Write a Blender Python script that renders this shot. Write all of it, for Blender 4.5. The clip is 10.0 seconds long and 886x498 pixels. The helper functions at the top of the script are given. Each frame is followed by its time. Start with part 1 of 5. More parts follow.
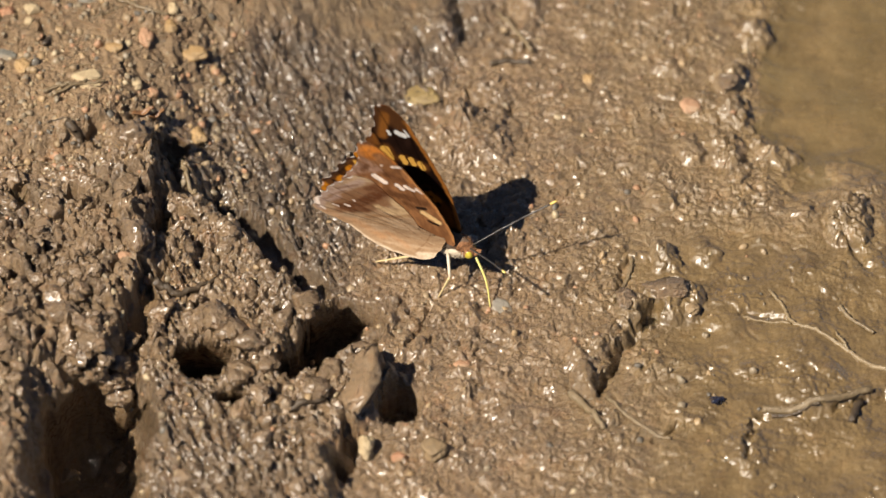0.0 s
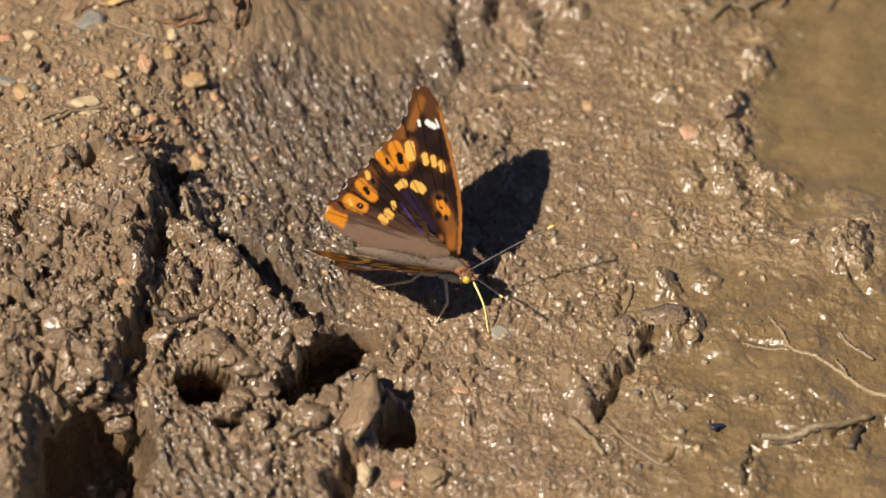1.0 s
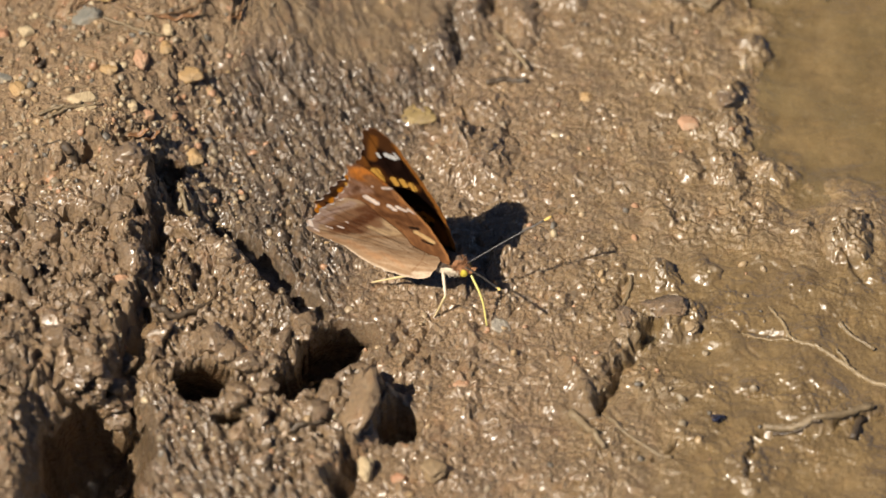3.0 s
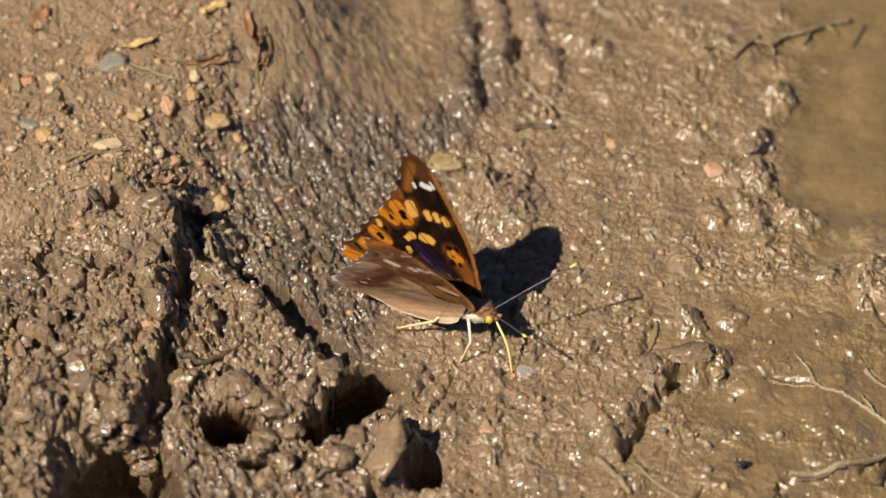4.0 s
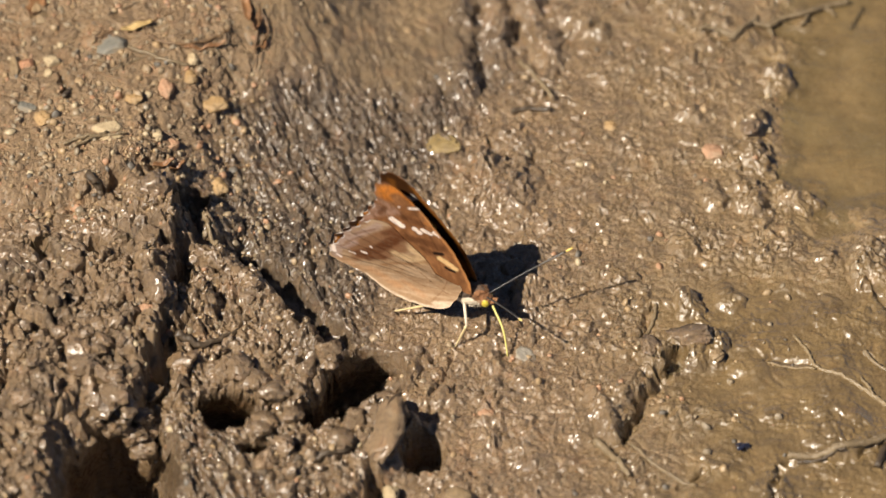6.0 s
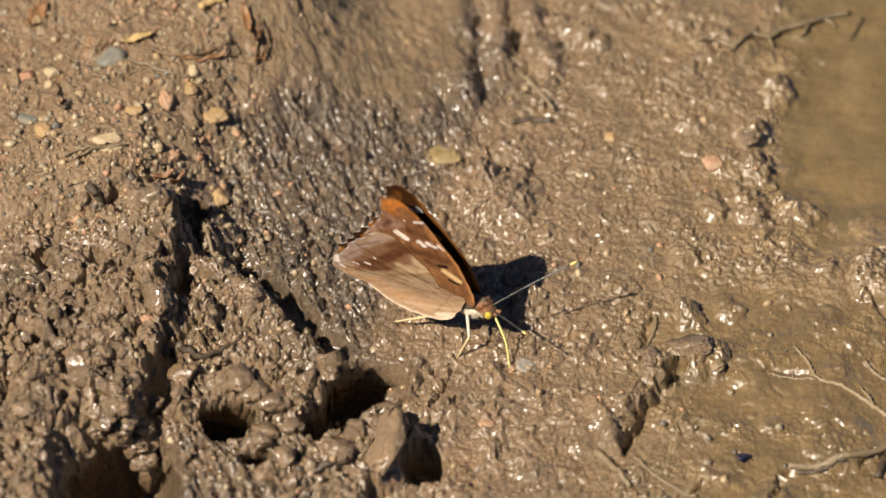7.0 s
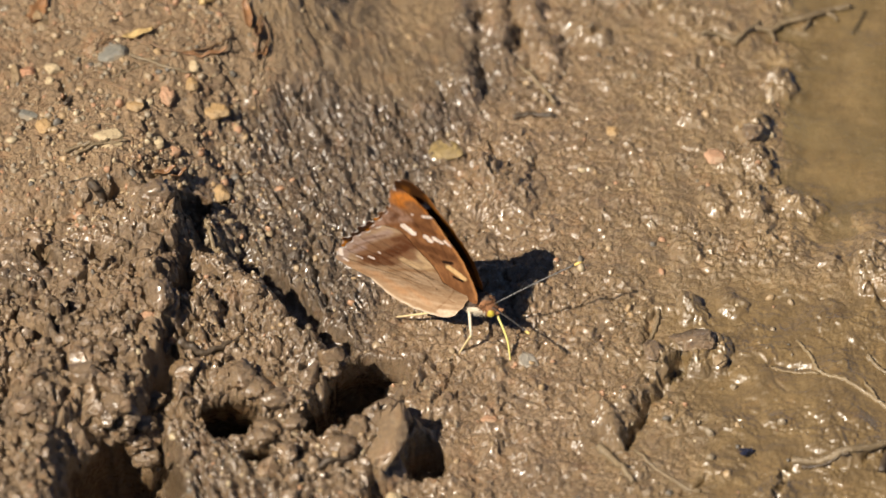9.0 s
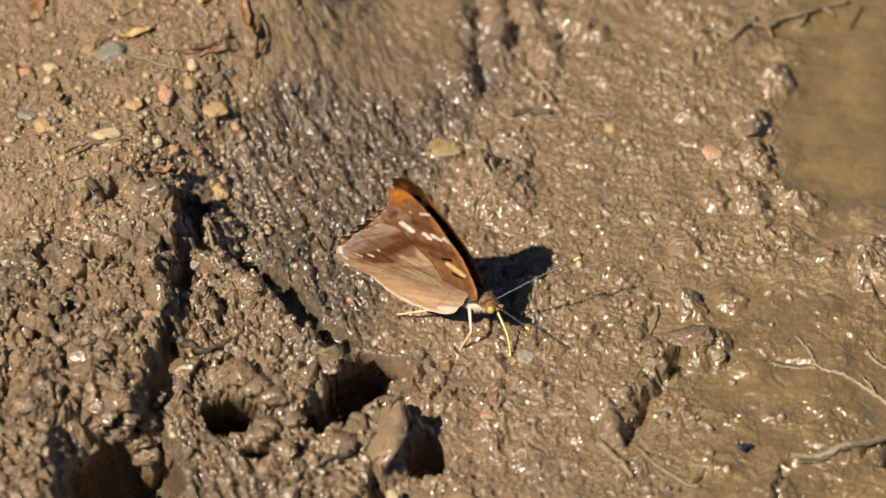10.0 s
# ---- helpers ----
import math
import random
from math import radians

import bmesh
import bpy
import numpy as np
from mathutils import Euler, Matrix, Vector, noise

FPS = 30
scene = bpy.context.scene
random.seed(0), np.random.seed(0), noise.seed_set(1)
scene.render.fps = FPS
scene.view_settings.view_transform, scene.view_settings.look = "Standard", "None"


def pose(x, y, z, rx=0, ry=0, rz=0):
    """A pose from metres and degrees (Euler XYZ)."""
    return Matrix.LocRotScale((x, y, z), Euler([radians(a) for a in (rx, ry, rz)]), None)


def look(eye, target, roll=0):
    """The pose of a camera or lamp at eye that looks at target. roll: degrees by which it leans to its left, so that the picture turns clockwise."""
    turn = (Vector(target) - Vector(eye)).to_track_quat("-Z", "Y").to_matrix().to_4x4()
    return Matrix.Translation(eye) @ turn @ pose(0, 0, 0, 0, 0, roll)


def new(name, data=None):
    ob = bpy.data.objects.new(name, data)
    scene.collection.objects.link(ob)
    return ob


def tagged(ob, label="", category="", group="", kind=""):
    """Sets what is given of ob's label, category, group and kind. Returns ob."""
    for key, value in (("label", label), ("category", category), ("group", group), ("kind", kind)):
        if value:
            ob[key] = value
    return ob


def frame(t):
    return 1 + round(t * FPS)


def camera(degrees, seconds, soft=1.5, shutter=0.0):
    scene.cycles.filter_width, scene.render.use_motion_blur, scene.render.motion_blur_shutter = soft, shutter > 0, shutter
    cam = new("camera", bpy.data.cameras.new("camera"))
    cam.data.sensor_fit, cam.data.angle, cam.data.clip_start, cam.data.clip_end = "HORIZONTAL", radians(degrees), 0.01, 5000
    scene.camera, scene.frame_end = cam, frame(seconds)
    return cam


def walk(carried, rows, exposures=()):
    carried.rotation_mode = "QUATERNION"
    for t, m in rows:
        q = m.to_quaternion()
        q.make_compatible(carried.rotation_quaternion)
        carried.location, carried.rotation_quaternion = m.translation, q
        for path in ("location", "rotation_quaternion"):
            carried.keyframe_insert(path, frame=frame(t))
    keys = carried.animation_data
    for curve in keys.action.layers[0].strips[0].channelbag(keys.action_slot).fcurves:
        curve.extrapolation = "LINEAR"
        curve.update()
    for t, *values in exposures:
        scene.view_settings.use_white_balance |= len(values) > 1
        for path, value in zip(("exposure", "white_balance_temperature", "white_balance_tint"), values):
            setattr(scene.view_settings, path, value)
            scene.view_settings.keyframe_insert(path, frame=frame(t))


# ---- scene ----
cam = camera(5.512, 10.0, soft=1.5)
walk(cam, [
    (0.0, look((-0.00121, -1.22168, 1.19141), (-0.00135, -0.00124, 0.00603), -0.027)),
    (0.5, look((-0.00121, -1.21969, 1.18950), (-0.00190, 0.00024, 0.00755), 0.018)),
    (1.0, look((-0.00121, -1.22070, 1.19047), (-0.00121, 0.00218, 0.00955), 0.000)),
    (1.5, look((-0.00121, -1.21944, 1.18925), (-0.00461, 0.00202, 0.00940), -0.263)),
    (2.0, look((-0.00121, -1.21985, 1.18965), (-0.00497, 0.00125, 0.00861), -0.534)),
    (3.3, look((-0.00121, -1.21635, 1.18627), (-0.00062, 0.00140, 0.00875), -0.500)),
    (3.5, look((-0.00121, -1.21635, 1.18627), (-0.00251, 0.00363, 0.01106), -0.562)),
    (4.0, look((-0.00121, -1.21826, 1.18811), (-0.00572, 0.00725, 0.01484), -0.631)),
    (4.5, look((-0.00121, -1.21978, 1.18958), (-0.00499, 0.00663, 0.01419), -0.835)),
    (5.0, look((-0.00121, -1.22005, 1.18984), (-0.00502, 0.00522, 0.01272), -0.797)),
    (5.5, look((-0.00121, -1.21792, 1.18778), (-0.00522, 0.00430, 0.01177), -0.708)),
    (5.7, look((-0.00121, -1.21792, 1.18778), (-0.00522, 0.00445, 0.01192), -0.708)),
    (6.8, look((-0.00121, -1.21830, 1.18815), (-0.00664, 0.00645, 0.01401), -0.834)),
    (7.0, look((-0.00121, -1.21830, 1.18815), (-0.00553, 0.00644, 0.01400), -0.798)),
    (7.5, look((-0.00121, -1.21884, 1.18868), (-0.00364, 0.00579, 0.01331), -1.030)),
    (8.0, look((-0.00121, -1.21671, 1.18662), (-0.00614, 0.00308, 0.01050), -0.975)),
    (8.5, look((-0.00121, -1.21622, 1.18615), (-0.00438, 0.00370, 0.01114), -0.815)),
    (9.0, look((-0.00121, -1.21630, 1.18622), (-0.00590, 0.00584, 0.01337), -0.994)),
    (9.5, look((-0.00121, -1.21762, 1.18750), (-0.00602, 0.00656, 0.01412), -1.078)),
    (10.0, look((-0.00121, -1.21816, 1.18802), (-0.00568, 0.00548, 0.01299), -1.267)),
])

# the long lens is focused on the insect
cam.data.dof.use_dof = True
cam.data.dof.focus_distance, cam.data.dof.aperture_fstop = 1.702, 15.0

# ---- light: a high warm sun and a clear sky ----
MM = 0.001
SUN_WAY = Vector((0.68, 0.54, -1.0)).normalized()
world = bpy.data.worlds.new("sky")
scene.world = world
world.use_nodes = True
sky = world.node_tree.nodes.new("ShaderNodeTexSky")
sky.sky_type, sky.sun_disc = "NISHITA", False
sky.altitude, sky.air_density, sky.dust_density = 1800, 0.45, 0.9
sky.sun_elevation, sky.sun_rotation = math.asin(-SUN_WAY.z), math.atan2(-SUN_WAY.x, -SUN_WAY.y)
world.node_tree.nodes["Background"].inputs["Strength"].default_value = 0.05
world.node_tree.links.new(sky.outputs[0], world.node_tree.nodes["Background"].inputs["Color"])
sun = new("sun", bpy.data.lights.new("sun", "SUN"))
sun.data.energy, sun.data.angle, sun.data.color = 5.0, radians(0.53), (1.0, 0.915, 0.79)
sun.matrix_world = Matrix.Translation((-2.2, -1.2, 3.0)) @ SUN_WAY.to_track_quat("-Z", "Y").to_matrix().to_4x4()
scene.view_settings.exposure = 0.84


# ---- materials ----
class Nodes:
    """Short hand for a node material."""

    def __init__(self, name):
        self.m = bpy.data.materials.new(name)
        self.m.use_nodes = True
        self.t = self.m.node_tree
        self.b = self.t.nodes["Principled BSDF"]
        self.coord = self.t.nodes.new("ShaderNodeTexCoord").outputs["Object"]

    def put(self, socket, value):
        if hasattr(value, "is_linked"):
            self.t.links.new(value, socket)
        else:
            socket.default_value = value

    def noise(self, per_mm, detail=4.0, rough=0.6, distort=0.0, vec=None):
        n = self.t.nodes.new("ShaderNodeTexNoise")
        self.put(n.inputs["Vector"], vec or self.coord)
        n.inputs["Scale"].default_value = per_mm * 1000
        n.inputs["Detail"].default_value, n.inputs["Roughness"].default_value = detail, rough
        n.inputs["Distortion"].default_value = distort
        return n.outputs["Fac"]

    def cells(self, per_mm, what="Distance"):
        n = self.t.nodes.new("ShaderNodeTexVoronoi")
        self.put(n.inputs["Vector"], self.coord)
        n.inputs["Scale"].default_value = per_mm * 1000
        return n.outputs[what]

    def span(self, value, a, b, c=0.0, d=1.0):
        n = self.t.nodes.new("ShaderNodeMapRange")
        for i, v in enumerate((value, a, b, c, d)):
            self.put(n.inputs[i], v)
        return n.outputs[0]

    def mix(self, fac, a, b, mode="MIX"):
        n = self.t.nodes.new("ShaderNodeMix")
        n.data_type, n.blend_type = "RGBA", mode
        for i, v in ((0, fac), (6, a), (7, b)):
            self.put(n.inputs[i], (*v, 1.0) if isinstance(v, tuple) and len(v) == 3 else v)
        return n.outputs[2]

    def sum(self, a, b, op="ADD"):
        n = self.t.nodes.new("ShaderNodeMath")
        n.operation = op
        self.put(n.inputs[0], a)
        self.put(n.inputs[1], b)
        return n.outputs[0]

    def attr(self, name, out="Fac"):
        n = self.t.nodes.new("ShaderNodeAttribute")
        n.attribute_name = name
        return n.outputs[out]

    def object_random(self):
        return self.t.nodes.new("ShaderNodeObjectInfo").outputs["Random"]

    def island_random(self):
        return self.t.nodes.new("ShaderNodeNewGeometry").outputs["Random Per Island"]

    def bump(self, height, depth_mm, strength=1.0):
        n = self.t.nodes.new("ShaderNodeBump")
        self.put(n.inputs["Height"], height)
        n.inputs["Distance"].default_value, n.inputs["Strength"].default_value = depth_mm * MM, strength
        self.t.links.new(n.outputs[0], self.b.inputs["Normal"])

    def done(self, colour, rough, **more):
        self.put(self.b.inputs["Base Color"], (*colour, 1.0) if isinstance(colour, tuple) else colour)
        self.put(self.b.inputs["Roughness"], rough)
        for key, value in more.items():
            self.put(self.b.inputs[key.replace("_", " ")], value)
        return self.m


def mud_material(name, damp=None, olive=0.0, soaked_shade=0.0):
    """Wet mud; with no values given it reads how damp, silty and soaked (painted shade included) the ground is from the
    ground's own data.
    """
    n = Nodes(name)
    if damp is None:
        damp, olive, soaked_shade = n.attr("damp"), n.attr("olive"), n.attr("soaked_shade")
    base = n.mix(n.span(n.noise(0.10, 5), 0.35, 0.65), (0.165, 0.113, 0.064), (0.262, 0.183, 0.106))
    base = n.mix(n.span(n.noise(0.9, 6, 0.75), 0.40, 0.68, 0.0, 0.7), base, (0.105, 0.069, 0.039))
    base = n.mix(n.span(n.cells(0.9), 0.25, 0.6, 0.0, 0.35), base, (0.29, 0.21, 0.12))
    base = n.mix(n.span(n.noise(0.17, 5), 0.56, 0.7, 0.0, 0.55), base, (0.29, 0.165, 0.080))
    base = n.mix(n.span(n.noise(0.42, 3, 0.5, 0.6), 0.62, 0.72, 0.0, 0.5), base, (0.33, 0.27, 0.19))
    base = n.mix(n.span(n.noise(1.3, 2, 0.5), 0.64, 0.70, 0.0, 0.55), base, (0.40, 0.31, 0.20))
    base = n.mix(n.span(n.noise(1.7, 2, 0.5, 0.4), 0.62, 0.70, 0.0, 0.6), base, (0.075, 0.052, 0.032))
    base = n.mix(n.span(n.noise(0.8, 2, 0.5, 0.8), 0.68, 0.73, 0.0, 0.5), base, (0.36, 0.19, 0.085))
    base = n.mix(n.sum(olive, 0.75, "MULTIPLY"), base, n.mix(n.span(n.noise(0.16, 5), 0.35, 0.65), (0.115, 0.083, 0.036), (0.205, 0.148, 0.064)))
    # darker colour for soaked mud and for shade painted on the wall and groove
    base = n.mix(n.sum(soaked_shade, n.span(n.noise(0.25, 4), 0.3, 0.6, 0.45, 0.95), "MULTIPLY"), base, n.mix(1.0, base, (0.34, 0.35, 0.38), "MULTIPLY"))
    base = n.mix(1.0, base, (1.01, 0.925, 0.828), "MULTIPLY")
    wet = n.sum(n.span(n.noise(0.2, 5, 0.65), 0.25, 0.50), damp, "MULTIPLY")
    rough = n.sum(n.span(wet, 0.0, 1.0, 0.56, 0.25), n.span(n.noise(2.5, 3), 0.3, 0.7, -0.08, 0.08))
    fine = n.sum(n.noise(1.0, 6, 0.72), n.sum(n.noise(2.8, 4, 0.65), 0.65, "MULTIPLY"))
    n.bump(n.sum(fine, n.span(olive, 0.5, 1.0, 1.0, 0.15), "MULTIPLY"), 0.65)
    return n.done(base, rough, Specular_IOR_Level=0.6, Coat_Weight=n.span(wet, 0.05, 0.7, 0.0, 0.85), Coat_Roughness=n.span(n.noise(0.7, 3), 0.3, 0.7, 0.14, 0.46), Coat_IOR=1.5)


def stone_material(name, light, dark, rough=0.55):
    n = Nodes(name)
    col = n.mix(n.span(n.noise(0.5, 5), 0.35, 0.65), dark, light)
    col = n.mix(n.span(n.noise(0.35, 3), 0.48, 0.64, 0.0, 0.6), col, (0.21, 0.15, 0.085))
    n.bump(n.noise(1.6, 5, 0.7), 0.3)
    return n.done(col, n.span(n.noise(1.0, 3), 0.3, 0.7, rough - 0.15, rough + 0.15))


def plain_material(name, a, b, per_mm=1.2, rough=0.5, depth=0.12, **more):
    n = Nodes(name)
    col = n.mix(n.span(n.noise(per_mm, 5, 0.65), 0.33, 0.67), a, b)
    n.bump(n.noise(per_mm * 2.2, 4), depth)
    return n.done(col, n.span(n.noise(per_mm, 3), 0.3, 0.7, max(0.05, rough - 0.1), rough + 0.1), **more)


def wing_material(name, rough):
    n = Nodes(name)
    stretch = n.t.nodes.new("ShaderNodeMapping")
    n.put(stretch.inputs["Vector"], n.coord)
    stretch.inputs["Scale"].default_value = (1.0, 0.35, 1.0)
    scales = n.noise(2.6, 5, 0.75, vec=stretch.outputs[0])
    col = n.mix(n.span(scales, 0.3, 0.7, 0.0, 0.32), n.attr("scales", "Color"), n.mix(1.0, n.attr("scales", "Color"), (0.35, 0.3, 0.28), "MULTIPLY"))
    n.bump(n.sum(n.sum(n.attr("vein"), 0.4, "MULTIPLY"), n.sum(scales, 0.3, "MULTIPLY")), 0.14)
    made = n.done(col, rough, Specular_IOR_Level=0.03)
    thin, both = n.t.nodes.new("ShaderNodeBsdfTranslucent"), n.t.nodes.new("ShaderNodeMixShader")
    n.put(thin.inputs["Color"], n.mix(0.5, col, (0.55, 0.25, 0.08)))
    both.inputs[0].default_value = 0.12
    n.put(both.inputs[1], n.b.outputs[0])
    n.put(both.inputs[2], thin.outputs[0])
    n.t.links.new(both.outputs[0], n.t.nodes["Material Output"].inputs["Surface"])
    return made


def water_material():
    n = Nodes("turbid puddle water")
    col = n.mix(n.span(n.noise(0.05, 4, 0.6, 1.0), 0.35, 0.65), (0.120, 0.086, 0.039), (0.190, 0.140, 0.068))
    col = n.mix(n.span(n.noise(0.22, 4, 0.65, 0.8), 0.5, 0.68, 0.0, 0.7), col, (0.085, 0.060, 0.028))
    col = n.mix(n.span(n.noise(0.5, 3, 0.6), 0.6, 0.7, 0.0, 0.6), col, (0.25, 0.185, 0.095))
    n.bump(n.noise(0.12, 2), 0.06)
    return n.done(col, 0.06, Alpha=n.span(n.noise(0.06, 3), 0.3, 0.7, 0.12, 0.5), IOR=1.33)


MUD = mud_material("wet mud")
MAT = {
    "tan": stone_material("tan pebble", (0.40, 0.25, 0.105), (0.28, 0.175, 0.075)),
    "pink": stone_material("pink granite", (0.44, 0.25, 0.145), (0.30, 0.165, 0.09)),
    "red": stone_material("reddish pebble", (0.37, 0.185, 0.10), (0.26, 0.125, 0.06)),
    "cream": stone_material("cream pebble", (0.47, 0.36, 0.21), (0.34, 0.25, 0.14)),
    "grey": stone_material("grey pebble", (0.20, 0.185, 0.15), (0.13, 0.12, 0.095)),
    "brown": stone_material("brown stone", (0.27, 0.18, 0.09), (0.15, 0.10, 0.05)),
    "twig_dark": plain_material("dark sodden wood", (0.035, 0.024, 0.014), (0.085, 0.058, 0.034), 1.0, 0.45, 0.2),
    "twig_silt": plain_material("silt coated root", (0.17, 0.122, 0.065), (0.25, 0.182, 0.10), 1.0, 0.32, 0.25),
    "ochre": stone_material("ochre stained stone", (0.30, 0.21, 0.075), (0.20, 0.14, 0.06), 0.4),
    "straw": plain_material("dry yellow straw", (0.34, 0.22, 0.085), (0.50, 0.35, 0.15), 1.0, 0.45, 0.2),
    "leaf": plain_material("dead red-brown leaf", (0.12, 0.058, 0.025), (0.25, 0.125, 0.052), 0.8, 0.4, 0.2),
    "rootlet": plain_material("reddish rootlet", (0.105, 0.058, 0.026), (0.19, 0.11, 0.05), 1.0, 0.45, 0.15),
    "flake": stone_material("pale grey flake", (0.34, 0.30, 0.24), (0.25, 0.215, 0.165), 0.45),
    "twig_mud": plain_material("mud coated stalk", (0.13, 0.092, 0.05), (0.20, 0.145, 0.08), 1.0, 0.35, 0.25),
    "wing_top": wing_material("wing upper scales", 0.55),
    "wing_under": wing_material("wing under scales", 0.6),
    "fur": plain_material("brown body fur", (0.17, 0.075, 0.030), (0.32, 0.145, 0.058), 2.0, 0.75, 0.3),
    "fur_grey": plain_material("grey brown fur", (0.085, 0.055, 0.036), (0.15, 0.105, 0.072), 2.0, 0.75, 0.3),
    "pale": plain_material("pale leg scales", (0.44, 0.36, 0.25), (0.58, 0.50, 0.38), 2.0, 0.5, 0.05),
    "leg_yellow": plain_material("yellowish leg", (0.42, 0.32, 0.15), (0.55, 0.44, 0.24), 2.0, 0.4, 0.05),
    "proboscis": plain_material("yellow green proboscis", (0.46, 0.40, 0.11), (0.58, 0.50, 0.17), 2.0, 0.35, 0.05),
    "eye": plain_material("yellow compound eye", (0.42, 0.33, 0.03), (0.52, 0.42, 0.06), 3.0, 0.25, 0.04),
    "antenna": plain_material("black antenna", (0.020, 0.017, 0.015), (0.055, 0.050, 0.046), 2.0, 0.35, 0.03),
    "club": plain_material("orange antenna tip", (0.58, 0.40, 0.10), (0.70, 0.50, 0.16), 2.0, 0.4, 0.03),
    "fly": plain_material("blue black chitin", (0.008, 0.010, 0.020), (0.02, 0.022, 0.04), 2.0, 0.18, 0.05),
    "water": water_material(),
}
MAT["dry_clod"] = mud_material("drier clod mud", 0.25, 0.0, 0.0)
MAT["clod"] = mud_material("damp clod mud", 0.8, 0.0, 0.25)


# ---- helpers for shapes ----
def mesh_object(name, verts, faces, material, parent=None, label="", smooth=True):
    me = bpy.data.meshes.new(name)
    me.from_pydata([tuple(v) for v in verts], [], [tuple(f) for f in faces])
    if smooth:
        me.polygons.foreach_set("use_smooth", [True] * len(me.polygons))
    me.materials.append(material)
    ob = new(name, me)
    ob.parent = parent
    return tagged(ob, label)


def gradient_table(seed):
    r = np.random.RandomState(seed)
    angle = r.uniform(0, 2 * np.pi, 256)
    perm = r.permutation(256)
    return np.concatenate([perm, perm]), np.cos(angle), np.sin(angle), r.uniform(0, 1, (3, 256))


TABLES = {}


def table(seed):
    if seed not in TABLES:
        TABLES[seed] = gradient_table(seed)
    return TABLES[seed]


def perlin(x, y, seed):
    """Gradient noise in about -0.7 to 0.7, one cell a unit."""
    perm, gx, gy, _ = table(seed)
    xi, yi = np.floor(x).astype(np.int64), np.floor(y).astype(np.int64)
    fx, fy = x - xi, y - yi
    u, v = fx * fx * fx * (fx * (fx * 6 - 15) + 10), fy * fy * fy * (fy * (fy * 6 - 15) + 10)

    def corner(i, j):
        k = perm[perm[(xi + i) & 255] + ((yi + j) & 255)]
        return gx[k] * (fx - i) + gy[k] * (fy - j)

    low = corner(0, 0) * (1 - u) + corner(1, 0) * u
    high = corner(0, 1) * (1 - u) + corner(1, 1) * u
    return low * (1 - v) + high * v


def fbm(x, y, seed, octaves=3, gain=0.5):
    out, amp = 0.0, 1.0
    for k in range(octaves):
        out = out + amp * perlin(x * 2**k + 13.7 * k, y * 2**k - 7.1 * k, seed + k)
        amp *= gain
    return out


def crumbs(x, y, seed, fill=0.72):
    """Rounded lumps, one in each cell, of uneven height; 0 to 1."""
    perm, _, _, rnd = table(seed)
    xi, yi = np.floor(x).astype(np.int64), np.floor(y).astype(np.int64)
    best = np.zeros_like(x)
    for i in (-1, 0, 1):
        for j in (-1, 0, 1):
            k = perm[perm[(xi + i) & 255] + ((yi + j) & 255)]
            dx, dy = xi + i + rnd[0][k] - x, yi + j + rnd[1][k] - y
            size = fill * (0.55 + 0.6 * rnd[2][k])
            d2 = (dx * dx + dy * dy) / (size * size)
            best = np.maximum(best, np.sqrt(np.clip(1 - d2, 0, 1)) * (0.35 + 0.65 * rnd[2][(k * 7 + 3) & 255]))
    return best


def billow(x, y, seed, octaves=3, gain=0.5):
    """Rounded swellings parted by sharp creases; about 0 to 1."""
    out, amp, total = 0.0, 1.0, 0.0
    for k in range(octaves):
        out = out + amp * np.minimum(1, 2.2 * np.abs(perlin(x * 2**k + 9.3 * k, y * 2**k - 5.7 * k, seed + k)))
        total += amp
        amp *= gain
    return out / total


def ridged(x, y, seed, octaves=3, gain=0.5):
    """Sharp crests with rounded troughs; about 0 to 1."""
    return 1 - billow(x, y, seed, octaves, gain)


def clods(x, y, seed):
    """Blocky pieces of uneven height with a narrow gap round each; 0 to 1."""
    perm, _, _, rnd = table(seed)
    xi, yi = np.floor(x).astype(np.int64), np.floor(y).astype(np.int64)
    first, second, tall = np.full_like(x, 9.0), np.full_like(x, 9.0), np.zeros_like(x)
    for i in (-1, 0, 1):
        for j in (-1, 0, 1):
            k = perm[perm[(xi + i) & 255] + ((yi + j) & 255)]
            dx, dy = xi + i + rnd[0][k] - x, yi + j + rnd[1][k] - y
            d = np.sqrt(dx * dx + dy * dy)
            high = 0.45 + 0.55 * rnd[2][k] + 0.35 * (rnd[0][k] - 0.5) * dx + 0.35 * (rnd[1][k] - 0.5) * dy
            closer = d < first
            second = np.where(closer, first, np.minimum(second, d))
            tall, first = np.where(closer, high, tall), np.where(closer, d, first)
    return tall * ease((second - first) / 0.3)


def ease(v):
    v = np.clip(v, 0, 1)
    return v * v * (3 - 2 * v)


def inside(x, y, outline, soft):
    """1 within the outline, 0 without, easing over soft mm across its edge."""
    pts = list(zip(outline[::2], outline[1::2]))
    near, odd = np.full_like(x, 1e9), np.zeros(x.shape, bool)
    for (ax, ay), (bx, by) in zip(pts, pts[1:] + pts[:1]):
        ex, ey = bx - ax, by - ay
        k = np.clip(((x - ax) * ex + (y - ay) * ey) / (ex * ex + ey * ey + 1e-9), 0, 1)
        near = np.minimum(near, (x - ax - k * ex) ** 2 + (y - ay - k * ey) ** 2)
        cross = (ay > y) != (by > y)
        odd ^= cross & (x < ex * (y - ay) / (ey if abs(ey) > 1e-9 else 1e-9) + ax)
    d = np.sqrt(near) * np.where(odd, 1, -1)
    return ease(d / soft + 0.5)


